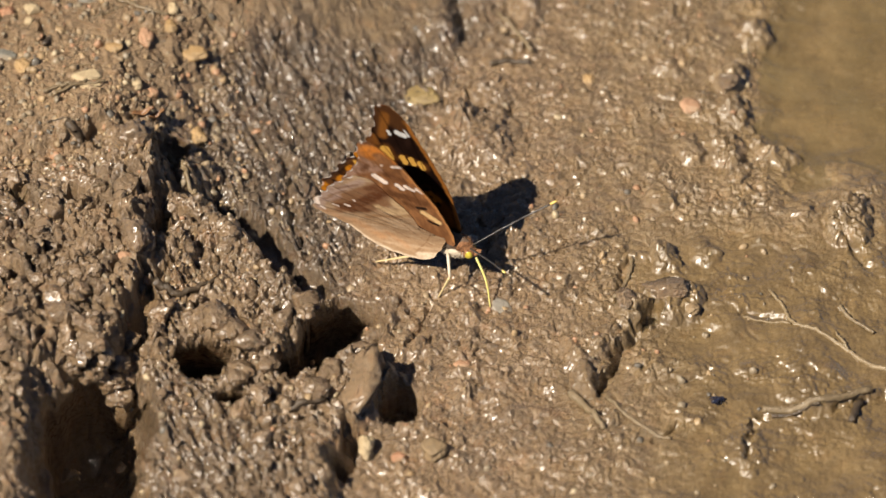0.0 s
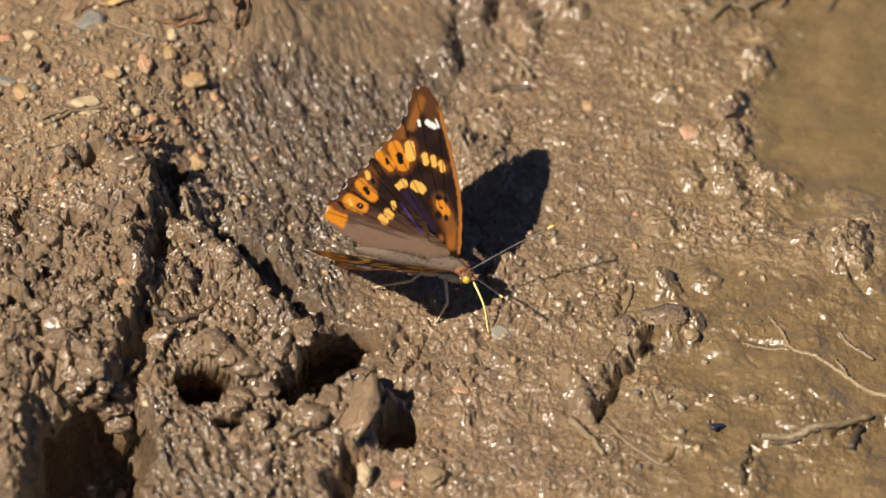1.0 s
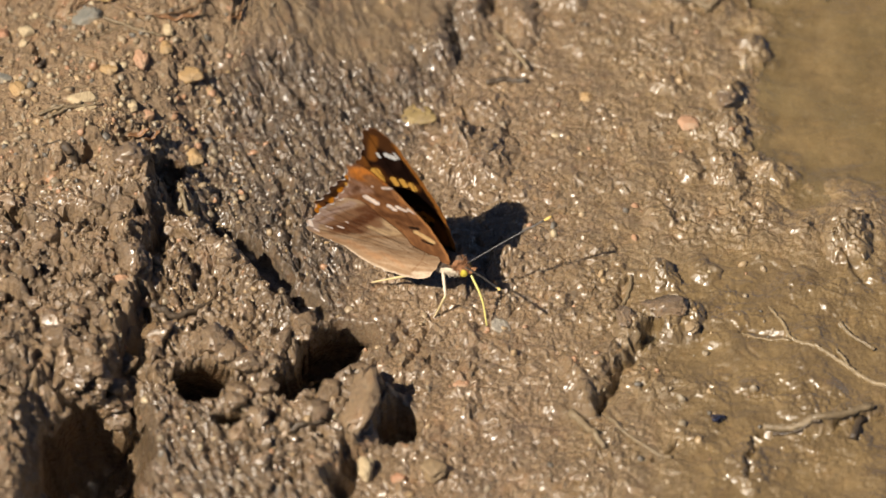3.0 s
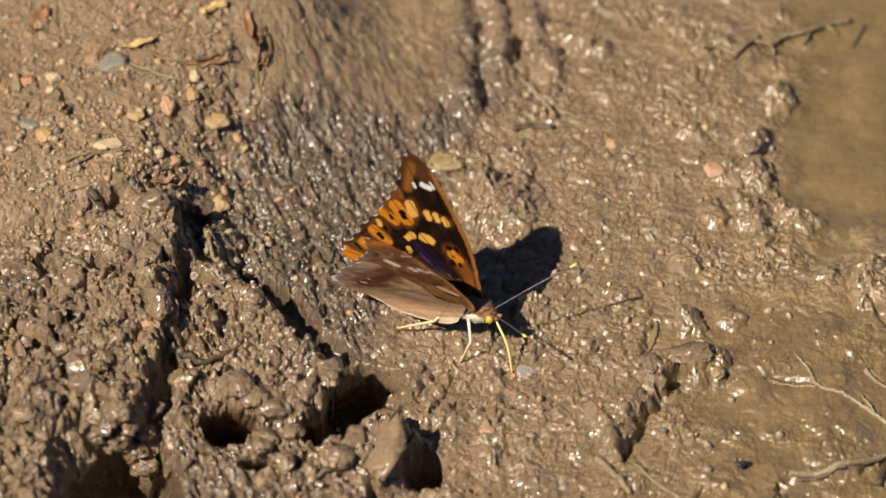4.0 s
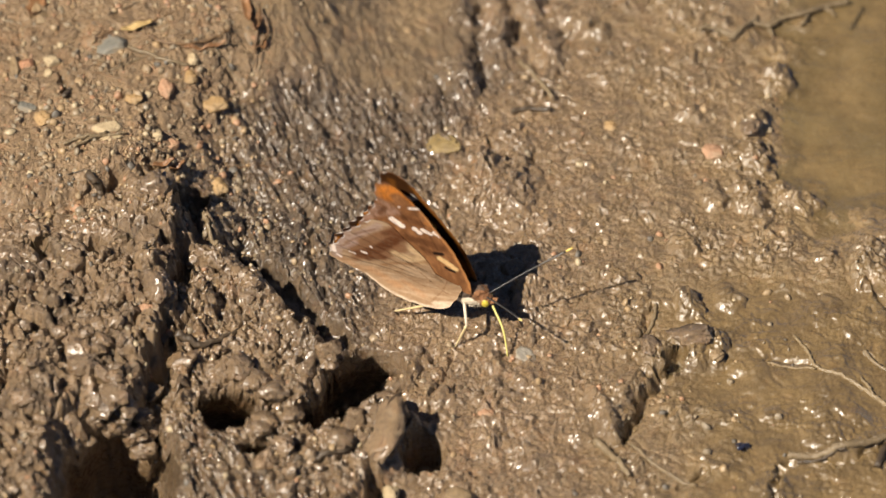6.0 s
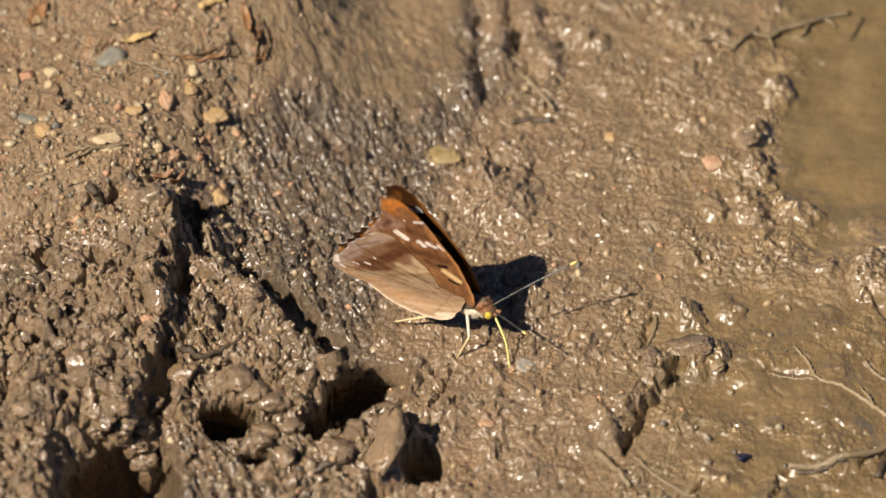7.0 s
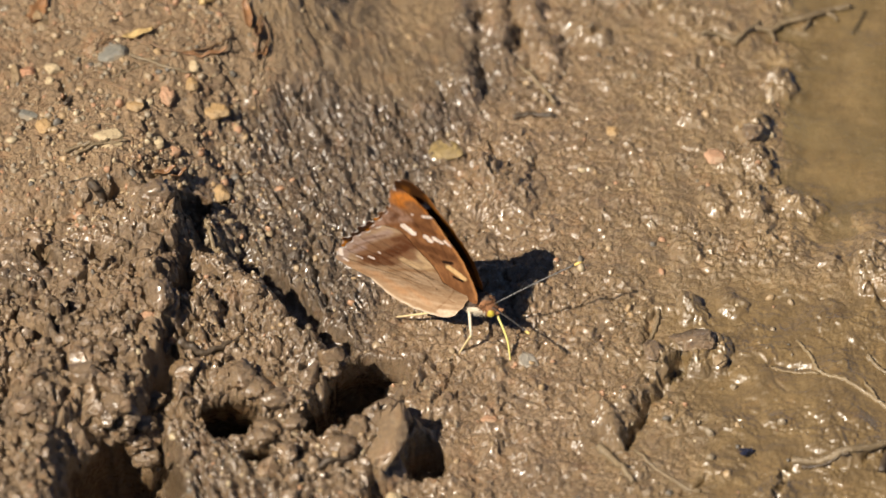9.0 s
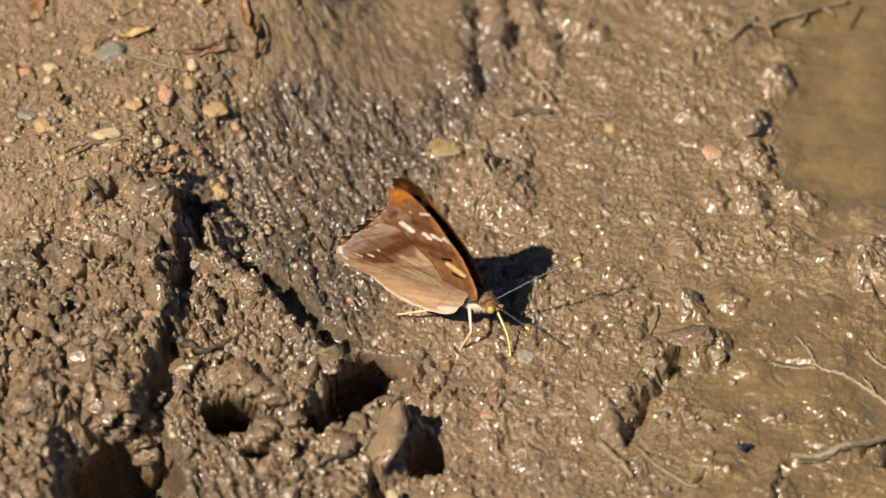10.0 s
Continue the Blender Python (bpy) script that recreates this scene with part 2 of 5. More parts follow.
def dome(x, y, cx, cy, rx, ry, turn=0.0, sharp=1.0):
    """A rounded lump or dent, 1 at its middle and 0 at its rim."""
    c, s = math.cos(radians(turn)), math.sin(radians(turn))
    u, v = ((x - cx) * c + (y - cy) * s) / rx, (-(x - cx) * s + (y - cy) * c) / ry
    return np.clip(1 - (u * u + v * v), 0, 1) ** sharp


def along(x, y, path, half):
    """1 on the line, falling to 0 at half mm from it."""
    pts = list(zip(path[::2], path[1::2]))
    near = np.full_like(x, 1e9)
    for (ax, ay), (bx, by) in zip(pts, pts[1:]):
        ex, ey = bx - ax, by - ay
        k = np.clip(((x - ax) * ex + (y - ay) * ey) / (ex * ex + ey * ey + 1e-9), 0, 1)
        near = np.minimum(near, (x - ax - k * ex) ** 2 + (y - ay - k * ey) ** 2)
    return ease(1 - np.sqrt(near) / half)


# ---- the mud: one sheet, fine by the butterfly and coarse out to the horizon ----
PLATEAU = (-160, 140, -27.8, 108.5, -25.3, 76.1, -31.6, 63.4, -42.1, 55.5, -50.4, 44.6, -53.4, 33.7, -56.3, 23.0, -70.8, 15.4, -160, 20)
MOUND = (-160, 40, -89.9, 18.5, -72.2, 23.1, -64.0, 30.8, -56.6, 31.5, -52.2, 23.1, -50.4, 13.5, -54.9, 2.9, -53.1, -9.1, -57.5, -19.4, -57.8, -26.8, -66.4, -34.1, -73.8, -42.1, -73.7, -64.3, -74.2, -78.4, -160, -90)
RIM_PIT = (-74.8, -39.9, -69.5, -33.1, -61.3, -35.5, -57.8, -44.6, -57.3, -74.5, -75.2, -78.4, -75.2, -52.9)
BLOCK = (-51.0, 13.1, -45.8, 14.6, -38.3, 5.5, -28.7, -8.7, -25.0, -12.4, -24.4, -22.8, -15.1, -22.8, -10.9, -30.1, -16.0, -40.3, -21.0, -51.8, -19.8, -74.5, -55.2, -74.5, -56.9, -46.1, -56.4, -24.2, -55.7, -2.0, -54.0, 7.0)
PUDDLE = (63.5, 129.9, 58.7, 71.2, 56.7, 52.3, 58.4, 33.6, 62.7, 18.3, 69.3, 25.9, 77.8, 27.5, 84.5, 7.7, 150, -10, 150, 140)
CHANNEL = (68.2, -10.3, 80.7, -5.8, 150, 0, 150, -40, 79.4, -41.1, 70.8, -26.5)


def terrain(x, y):
    """Height in mm at plan places in mm, and how damp, silty, hollow and soaked (wall and groove shade painted in) the
    mud is there.
    """
    near = ease(2.0 - np.hypot(x / 110, (y - 10) / 100))
    wx = x + near * (1.6 * fbm(x / 7, y / 7, 11) + 0.7 * fbm(x / 2.2, y / 2.2, 15, 2))
    wy = y + near * (1.6 * fbm(x / 7, y / 7, 21) + 0.7 * fbm(x / 2.2, y / 2.2, 25, 2))
    plateau = inside(wx, wy, PLATEAU, 25.0)
    top = inside(wx, wy, PLATEAU, 6.0)
    mx, my = wx + near * 3.4 * fbm(x / 9, y / 9, 17, 3), wy + near * 3.4 * fbm(x / 9, y / 9, 18, 3)
    mound = inside(mx, my, MOUND, 7.0)
    block = inside(mx, my, BLOCK, 4.0)
    silt = inside(wx + 8.0 * fbm(x / 12, y / 9, 12, 4), wy + 4.0 * fbm(x / 12, y / 9, 19, 3), PUDDLE, 18.0)
    channel = inside(wx, wy, CHANNEL, 10.0)
    right = ease((x - 4.0) / 34.0) * near
    shoulder = inside(wx, wy, SHOULDER, 11.0)
    flank = inside(wx, wy, FLANK, 5.0)
    wall = np.clip(inside(wx, wy, WALL, 9.0) - mound - 0.7 * block, 0, 1)
    z = 14.0 * plateau
    z = np.maximum(z, 11.0 * mound)
    z = np.maximum(z, z * (1 - block) + 4.6 * block)
    z = z - 9.0 * inside(wx, wy, RIM_PIT, 11.0) - 2.8 * silt - 1.0 * channel
    # long waves
    z = z + near * (0.9 * fbm(x / 26, y / 26, 31, 2) + 0.6 * fbm(x / 9, y / 9, 35, 2) * (1 - 0.4 * right))
    hollow, scarp = np.zeros_like(z), inside(wx, wy, RIM_PIT, 11.0)
    scarp = 0.8 * 4 * scarp * (1 - scarp)
    hx, hy = x + 2.2 * fbm(x / 8, y / 8, 11, 2) + 0.8 * perlin(x / 2.6, y / 2.6, 13), y + 2.2 * fbm(x / 8, y / 8, 21, 2) + 0.8 * perlin(x / 2.6, y / 2.6, 14)
    under = np.zeros_like(z)
    for cx, cy, rx, ry, turn, h, *start in HOLES + DENTS:
        k = ease(1.6 * dome(hx, hy, cx, cy, rx, ry, turn))
        hollow = np.maximum(hollow, h * k)
        if start:
            under = np.maximum(under, h * k - start[0])
        if h > 7:
            scarp = np.maximum(scarp, np.minimum(1, 5 * k * (1 - k)))
    near = near * (1 - 0.9 * ease((hollow - 0.5) / 3.0))
    # blocky clods with gaps between them on the mound and the block; finer crumbs on the plateau
    rough_left = np.clip(np.maximum(mound, 1.5 * inside(wx, wy, MOUND, 18.0)) + inside(wx, wy, RIM_PIT, 8.0) + 0.75 * block, 0, 1) * (1 - 0.8 * flank) * (1 - 0.75 * scarp) * (1 - 0.45 * inside(wx, wy, LEVEL_TOP, 10.0))
    patch = ease(0.5 + 1.4 * fbm(x / 8, y / 8, 37, 2))
    vx, vy = wx + 0.5 * fbm(x / 1.6, y / 1.6, 38, 2), wy + 0.5 * fbm(x / 1.6, y / 1.6, 39, 2)
    tx, ty = x + 2.2 * fbm(x / 6, y / 6, 82, 3), y + 2.2 * fbm(x / 6, y / 6, 83, 3)
    z = z + near * rough_left * (2.6 * clods(tx / 7.5, ty / 7.5, 41) + 1.5 * clods(tx / 3.1 + 5, ty / 3.1, 42) + 0.9 * billow(vx / 3.2, vy / 3.2, 43, 4, 0.6)
                                 + 1.3 * fbm(vx / 2.6, vy / 2.6, 46, 4, 0.6) + 0.4 * crumbs(vx / 1.3, vy / 1.3, 48, 0.65) - 2.4)
    level = top * (1 - rough_left) * (1 - shoulder)
    z = z + near * level * (0.9 * billow(vx / 5.5, vy / 5.0, 141, 5, 0.62) + 0.6 * crumbs(vx / 1.5, vy / 1.5, 142, 0.55) * patch + 0.6 * fbm(vx / 3, vy / 3, 143, 4, 0.62) - 0.6)
    # wrinkles that run down the trodden wall and the block's flank
    bend = radians(-66) + 0.25 * fbm(x / 20, y / 20, 49, 2)
    ux, uy = x + 1.2 * fbm(x / 9, y / 9, 47, 2), y + 1.2 * fbm(x / 9, y / 9, 48, 2)
    lu, lv = ux * np.cos(bend) + uy * np.sin(bend), -ux * math.sin(radians(-66)) + uy * math.cos(radians(-66))
    folds = np.clip(wall * (1 - 0.82 * shoulder) + flank + 0.55 * block * (1 - mound), 0, 1)
    z = z + near * folds * (1.3 * fbm(lu / 9, lv / 2.8, 51, 2) + 1.9 * (ridged(lu / 6.0, lv / 1.7, 53, 3, 0.6) - 0.6) + 0.8 * fbm(vx / 1.6, vy / 1.6, 57, 3, 0.6) + 0.9 * billow(lu / 4.0, lv / 2.2, 56, 3, 0.6) - 0.4)
    z = z + near * flank * (2.0 * np.abs(perlin(lu / 11, lv / 2.2, 58)) + 1.0 * np.abs(perlin(lu / 5, lv / 1.1, 59)))
    z = z + near * shoulder * (1 - mound) * (0.7 * fbm(lu / 5, lv / 2.4, 54, 3, 0.55) + 0.4 * ridged(lu / 3.2, lv / 1.3, 55, 2))
    # clotted floor with creases, that calms towards the silt
    floor = np.clip(1 - rough_left - 0.85 * np.maximum(folds, wall) - level - shoulder, 0, 1) * (1 - 0.95 * silt)
    clot = floor * (1 - 0.8 * right)
    calm = 0.35 + 0.65 * ease(0.5 + 1.7 * fbm(x / 10, y / 8, 67, 2))
    grain = 2.3 * calm * billow(vx / 6.4, vy / 5.8, 61, 5, 0.58) + 0.8 * fbm(vx / 4.2, vy / 3.8, 63, 5, 0.62) + 0.7 * calm * patch * crumbs(vx / 2.0, vy / 1.8, 62, 0.55) - 1.0
    grain = grain - 0.9 * np.exp(-((perlin(vx / 7.0, vy / 6.0, 65) / 0.04) ** 2)) * ease(0.4 + 2 * fbm(x / 12, y / 12, 66, 2))
    z = z + near * clot * grain
    # smeared wet mud: low sharp crests drawn out sideways, shallow dimples, a few clots
    sx, sy = x + 3.0 * fbm(x / 12, y / 12, 71, 3), y + 3.0 * fbm(x / 10, y / 10, 72, 3) - 0.18 * x
    deep = inside(wx, wy, DEEP_SILT, 22.0)
    smear = floor * right * (1 - 0.35 * channel) * (1 - 0.5 * deep)
    some = ease(0.45 + 1.9 * fbm(x / 16, y / 12, 78, 2))
    z = z + near * smear * (1.2 * some * ridged(sx / 11, sy / 7, 73, 2) ** 2 + 0.75 * some * (ridged(vx / 5.0, vy / 4.0, 74, 5, 0.65) - 0.5) + 0.45 * billow(sx / 7, sy / 6, 75, 5, 0.65)
                            + 0.5 * fbm(vx / 1.9, vy / 1.7, 76, 4, 0.65) * (0.35 + some) + 0.5 * ease(2.0 * crumbs(vx / 5.5, vy / 5.0, 77, 0.4)) * patch - 0.6)
    z = z + near * right * deep * 1.0 * fbm(x / 15, y / 13, 84, 2, 0.5)
    z = z + near * right * silt * (0.5 * fbm(sx / 10, sy / 8, 79, 3, 0.5) + 0.12 * fbm(vx / 2.2, vy / 2.2, 80, 3, 0.6))
    # fine pits and pricks, of a grain's size
    pricked = np.clip(0.75 * clot + 0.6 * smear * (0.3 + some) * (1 - 0.7 * deep) + 0.5 * level + 0.35 * rough_left + 0.5 * folds + 0.12 * shoulder, 0, 1)
    z = z + near * pricked * (0.55 * ridged(vx / 1.7, vy / 1.5, 87, 3, 0.7) + 0.45 * billow(vx / 1.1, vy / 1.0, 88, 2, 0.7) + 0.5 * perlin(vx / 0.9, vy / 0.8, 89) - 0.5)
    # lumps, ridges, cracks and hollows with a place of their own
    knobs = 0.65 + 0.7 * billow(vx / 2.6, vy / 2.6, 86, 3, 0.6)
    for cx, cy, rx, ry, turn, h in SHORE_LUMPS + MOUND_LUMPS + WALL_LUMPS:
        z = z + h * knobs * dome(wx, wy, cx, cy, rx, ry, turn, 0.7)
    for path, half, h in RIDGES + MUD_CRACKS + SILT_CRACKS:
        z = z + h * along(wx, wy, path, half)
    z = z - hollow
    # soaked mud, plus the shade of wall folds and groove put into the colour
    soaked_shade = np.clip(0.95 * wall * (1 - 0.6 * shoulder) + 0.6 * mound * ease(0.45 + 1.8 * fbm(x / 9, y / 9, 68, 2)) + 0.3 * clot * ease(0.2 + 1.8 * fbm(x / 15, y / 12, 69, 2)) + 0.4 * flank + 0.2 * block * (1 - mound) + 0.6 * along(wx, wy, GROOVE, 14.0) + 0.42 * deep, 0, 1) * (1 - 0.8 * top)
    damp = np.clip(0.35 + 0.45 * block + 0.75 * floor + 0.35 * folds + 0.6 * right - 0.2 * level, 0.12, 1)
    olive = np.clip(0.66 * right + 0.34 * np.maximum(deep, silt) + 0.45 * shoulder, 0, 1)
    return z, damp, olive, hollow, soaked_shade, under


WALL = (-47.6, 35.6, -40.0, 56.6, -25.2, 67.2, 0.5, 87.1, 7.0, 66.9, -3.8, 49.1, -15.3, 15.3, -20.4, -5.8, -32.9, -4.9, -44.2, 18.6)
LEVEL_TOP = (-160, 80, -90.6, 37.4, -65.2, 37.4, -61.1, 23.6, -64.4, 7.9, -76.8, 1.9, -89.2, 0.4, -160, 10)
SHOULDER = (-43.0, 66.0, -36.0, 84.0, -34.0, 120.0, -2.0, 120.0, -2.0, 72.0, -8.0, 60.0, -20.0, 61.0, -32.0, 63.0)
FLANK = (-57.3, -30.5, -45.9, -33.5, -32.4, -43.6, -24.0, -59.4, -30.0, -73.6, -58.3, -73.6)
DEEP_SILT = (34.0, 3.2, 53.1, 13.7, 65.6, 7.7, 81.3, 12.2, 150, 20, 150, -60, 36.0, -69.7, 39.6, -35.3)
GROOVE = (-52.4, 29.4, -39.5, 11.7, -28.8, -3.9, -20.4, -11.8)
# lumps: x, y, half widths, turn, height
SHORE_LUMPS = (
    (52.5, 52.0, 3.4, 4.6, 0, 3.0), (54.5, 43.0, 3.0, 5.5, 10, 2.6), (52.0, 31.5, 4.0, 5.0, 0, 2.4), (58.0, 64.0, 2.8, 4.5, 0, 2.4), (45.0, 32.0, 3.0, 4.0, 0, 1.8),
    (41.0, 54.0, 3.2, 2.6, 0, 1.4), (62.5, 31.0, 3.2, 3.0, 0, 1.6), (39.5, 18.5, 3.0, 3.6, 0, 1.8), (74.0, 12.1, 4.6, 7.5, 0, 3.6), (39.7, 2.6, 3.2, 4.4, 0, 2.6),
    (47.6, 3.6, 3.0, 3.0, 0, 1.3), (62.9, -31.5, 4.4, 4.0, 0, 0.8), (53.7, -47.4, 4.2, 7.0, 0, 1.6),
)
MOUND_LUMPS = (
    (-19.2, -30.1, 3.0, 3.4, 0, 2.6), (-26.0, -20.8, 2.6, 3.2, 0, 2.8), (-32.6, -25.2, 3.2, 3.2, 0, 2.0), (-59.4, 17.0, 6.8, 6.0, 0, 3.4), (-58.0, 2.9, 4.5, 6.0, 0, 2.8),
    (-77.9, -27.8, 6.0, 8.0, 0, 2.6), (-78.2, -50.0, 5.0, 9.0, 0, 2.5), (-48.5, 21.5, 5.5, 7.5, 0, 3.5), (-51.3, -0.9, 4.5, 9.0, 0, 3.5), (-55.4, -15.4, 4.0, 7.0, 0, 2.5),
)
WALL_LUMPS = (
    (41.1, -9.0, 6.5, 5.5, 0, 3.0), (33.5, -12.3, 3.6, 4.6, 20, 3.0), (27.4, -19.7, 3.0, 6.5, -35, 2.4), (10.4, 7.7, 3.2, 3.4, 0, 1.8), (12.5, 1.2, 9.0, 7.0, 0, -0.9),
    (-1.5, 62.0, 4.0, 5.0, 0, 2.2), (1.5, 41.5, 3.4, 4.0, 0, 2.4), (-8.0, 56.0, 3.6, 5.0, 20, 1.8), (4.5, 76.0, 3.0, 7.0, 5, 2.0), (9.0, 46.0, 3.4, 3.6, 0, 1.6), (5.0, 36.0, 8.0, 9.0, 0, 3.0),
)
# holes that bore away under their far rim, and shallower dents: x, y, half widths, turn, depth and, for holes, where the boring starts
HOLES = ((-45.0, -27.4, 6.0, 5.4, 10, 26.0, 2.5), (-40.2, -37.6, 3.0, 4.0, -20, 15.0, 3.0), (-20.3, -17.8, 7.8, 11.0, -22, 22.0, 5.5), (-25.6, -26.5, 5.0, 4.6, 15, 15.0, 6.0), (-29.5, -29.6, 3.2, 4.0, 0, 11.0, 4.0), (-9.6, -35.4, 4.6, 6.0, -20, 9.0, 6.0), (-63.6, -43.5, 11.5, 14.0, 0, 17.0, 3.0))
DENTS = (
    (-24.4, -19.7, 3.0, 3.0, 0, 7.5), (-52.4, 25.9, 2.6, 5.5, -25, 4.0), (-52.8, 4.6, 1.8, 6.0, 5, 3.0), (-56.7, -16.3, 2.6, 9.0, -8, 4.5), (-58.5, -37.1, 3.0, 7.0, -10, 5.0),
    (-38.4, 9.7, 4.2, 14.0, 50, 3.2), (-28.8, -2.1, 3.4, 9.0, 48, 3.4), (-18.9, -48.3, 2.0, 7.0, 0, 5.0),
    (36.5, -13.4, 2.4, 3.4, -30, 4.0), (-69.2, 8.5, 2.4, 3.0, 0, 5.0), (-79.2, 9.2, 1.8, 2.2, 0, 4.0), (-65.9, 23.7, 1.6, 4.0, 20, 3.5),
)
RIDGES = (
    ((-51.5, 15.0, -45.5, 8.5, -40.0, 2.0, -35.0, -3.5, -29.5, -8.5), 6.0, 2.4), ((-52.0, 27.0, -49.0, 19.0, -46.5, 12.0), 1.8, 2.2),
    ((-3.0, 94.0, -1.6, 80.0, -3.0, 66.0), 5.0, 1.3), ((4.6, 92.0, 5.6, 80.0, 6.5, 66.0), 3.6, 1.3), ((10.5, 90.0, 12.5, 80.0, 15.0, 71.0), 3.6, 2.0), ((16.0, 84.0, 24.0, 78.0), 3.4, 1.6),
    ((22.0, -21.0, 24.5, -27.0, 25.5, -32.0), 2.4, 2.2), ((66.0, -36.0, 76.0, -33.0, 90.0, -31.0), 3.0, 1.4),
)
MUD_CRACKS = (
    ((-51.8, 25.6, -53.2, 16.1, -53.0, 9.6), 3.4, -3.4), ((-54.5, -6.0, -56.9, -17.7, -59.1, -33.5), 4.0, -2.0), ((-43.3, 18.2, -38.4, 10.1, -33.1, 2.1, -27.7, -5.7), 4.5, -2.4),
    ((-3.7, -8.8, -5.3, -15.5, -7.9, -20.7), 0.9, -1.4), ((-9.4, -11.8, -11.0, -17.7), 0.9, -1.2), ((-31.2, 28.4, -29.0, 12.1, -26.8, 2.1), 1.2, -1.5),
    ((1.0, 94.0, 2.4, 85.0, 1.2, 75.0, 3.5, 66.0), 3.4, -1.2), ((7.0, 93.0, 7.6, 85.0, 9.0, 77.0, 12.0, 71.0), 2.4, -1.5), ((-77.3, 52.0, -75.6, 47.3), 1.0, -2.0),
)
SILT_CRACKS = (
    ((34.8, -15.5, 30.0, -23.6, 27.5, -31.7), 1.8, -3.4), ((55.7, 44.5, 56.4, 38.3), 1.4, -1.0), ((53.6, -12.5, 57.8, -11.8, 62.4, -13.6), 1.0, -0.8),
    ((32.9, 1.7, 30.7, -8.8), 1.2, -1.3), ((74.0, 7.7, 77.9, 0.2), 1.5, -1.2), ((57.1, -37.5, 67.4, -38.5, 78.9, -33.1), 1.6, -1.4),
    ((55.5, -39.7, 53.7, -49.8), 1.4, -1.6), ((37.4, -44.3, 40.6, -41.1), 1.0, -1.2), ((17.5, 77.0, 21.0, 76.5, 24.0, 80.0), 1.2, -1.6),
)


def axis(a, b, step, far):
    inner = np.arange(a, b + step, step)
    grow = step * np.cumsum(1.32 ** np.arange(1, 60))
    grow = grow[grow < far]
    return np.concatenate([(a - grow)[::-1], inner, inner[-1] + grow])


XS, YS = axis(-96.0, 92.0, 0.21, 4e5), axis(-64.0, 96.0, 0.26, 4e5)


def build_ground():
    gx, gy = np.meshgrid(XS, YS)
    z, damp, olive, hollow, soaked_shade, under = terrain(gx, gy)
    me = bpy.data.meshes.new("ground")
    nx, ny = len(XS), len(YS)
    near = ease(2.0 - np.hypot(gx / 110, (gy - 10) / 100))
    steep = np.clip(np.hypot(np.gradient(z, axis=1) / 0.21, np.gradient(z, axis=0) / 0.26) - 0.6, 0, 1.5) * near * (1 - ease((hollow - 0.5) / 2.5))
    qx, qy = gx / 2.2 + z / 2.6, gy / 2.2 - z / 3.1
    deep = 0.6
    px = gx + steep * (deep * fbm(qx, qy, 81, 3, 0.55)) - 0.10 * under
    py = gy + steep * (deep * fbm(qx + 40, qy, 85, 3, 0.55)) + 0.70 * under
    co = np.stack([px, py, z], -1).reshape(-1, 3) * MM
    me.vertices.add(nx * ny)
    me.vertices.foreach_set("co", co.ravel())
    k = (np.arange(ny - 1)[:, None] * nx + np.arange(nx - 1)[None, :]).ravel()
    quads = np.stack([k, k + 1, k + nx + 1, k + nx], 1)
    me.loops.add(quads.size)
    me.polygons.add(len(quads))
    me.loops.foreach_set("vertex_index", quads.ravel())
    me.polygons.foreach_set("loop_start", np.arange(0, quads.size, 4))
    me.polygons.foreach_set("use_smooth", np.ones(len(quads), bool))
    me.update(calc_edges=True)
    for name, value in (("damp", damp), ("olive", olive), ("soaked_shade", soaked_shade)):
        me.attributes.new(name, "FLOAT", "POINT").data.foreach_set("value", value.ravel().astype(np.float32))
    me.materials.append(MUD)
    tagged(new("ground", me), "wet brown trodden mud with crumbly clods and holes", "mud", kind="structure")
    return z


HEIGHT = build_ground()


def ground_z(x, y):
    """The mud's height in mm at a place in mm."""
    i, j = int(np.clip(np.searchsorted(XS, x) - 1, 0, len(XS) - 2)), int(np.clip(np.searchsorted(YS, y) - 1, 0, len(YS) - 2))
    u, v = (x - XS[i]) / (XS[i + 1] - XS[i]), (y - YS[j]) / (YS[j + 1] - YS[j])
    return float((HEIGHT[j, i] * (1 - u) + HEIGHT[j, i + 1] * u) * (1 - v) + (HEIGHT[j + 1, i] * (1 - u) + HEIGHT[j + 1, i + 1] * u) * v)


# ---- puddle ----
def build_puddle():
    bm = bmesh.new()
    grid = bmesh.ops.create_grid(bm, x_segments=24, y_segments=30, size=0.5)
    for v in grid["verts"]:
        v.co = Vector(((140 + 210 * v.co.x) * MM, (60 + 480 * v.co.y) * MM, -1.95 * MM))
    me = bpy.data.meshes.new("puddle_water")
    bm.to_mesh(me)
    bm.free()
    me.materials.append(MAT["water"])
    tagged(new("puddle_water", me), "shallow turbid yellow-brown puddle water beside the mud", "water", kind="structure")


build_puddle()


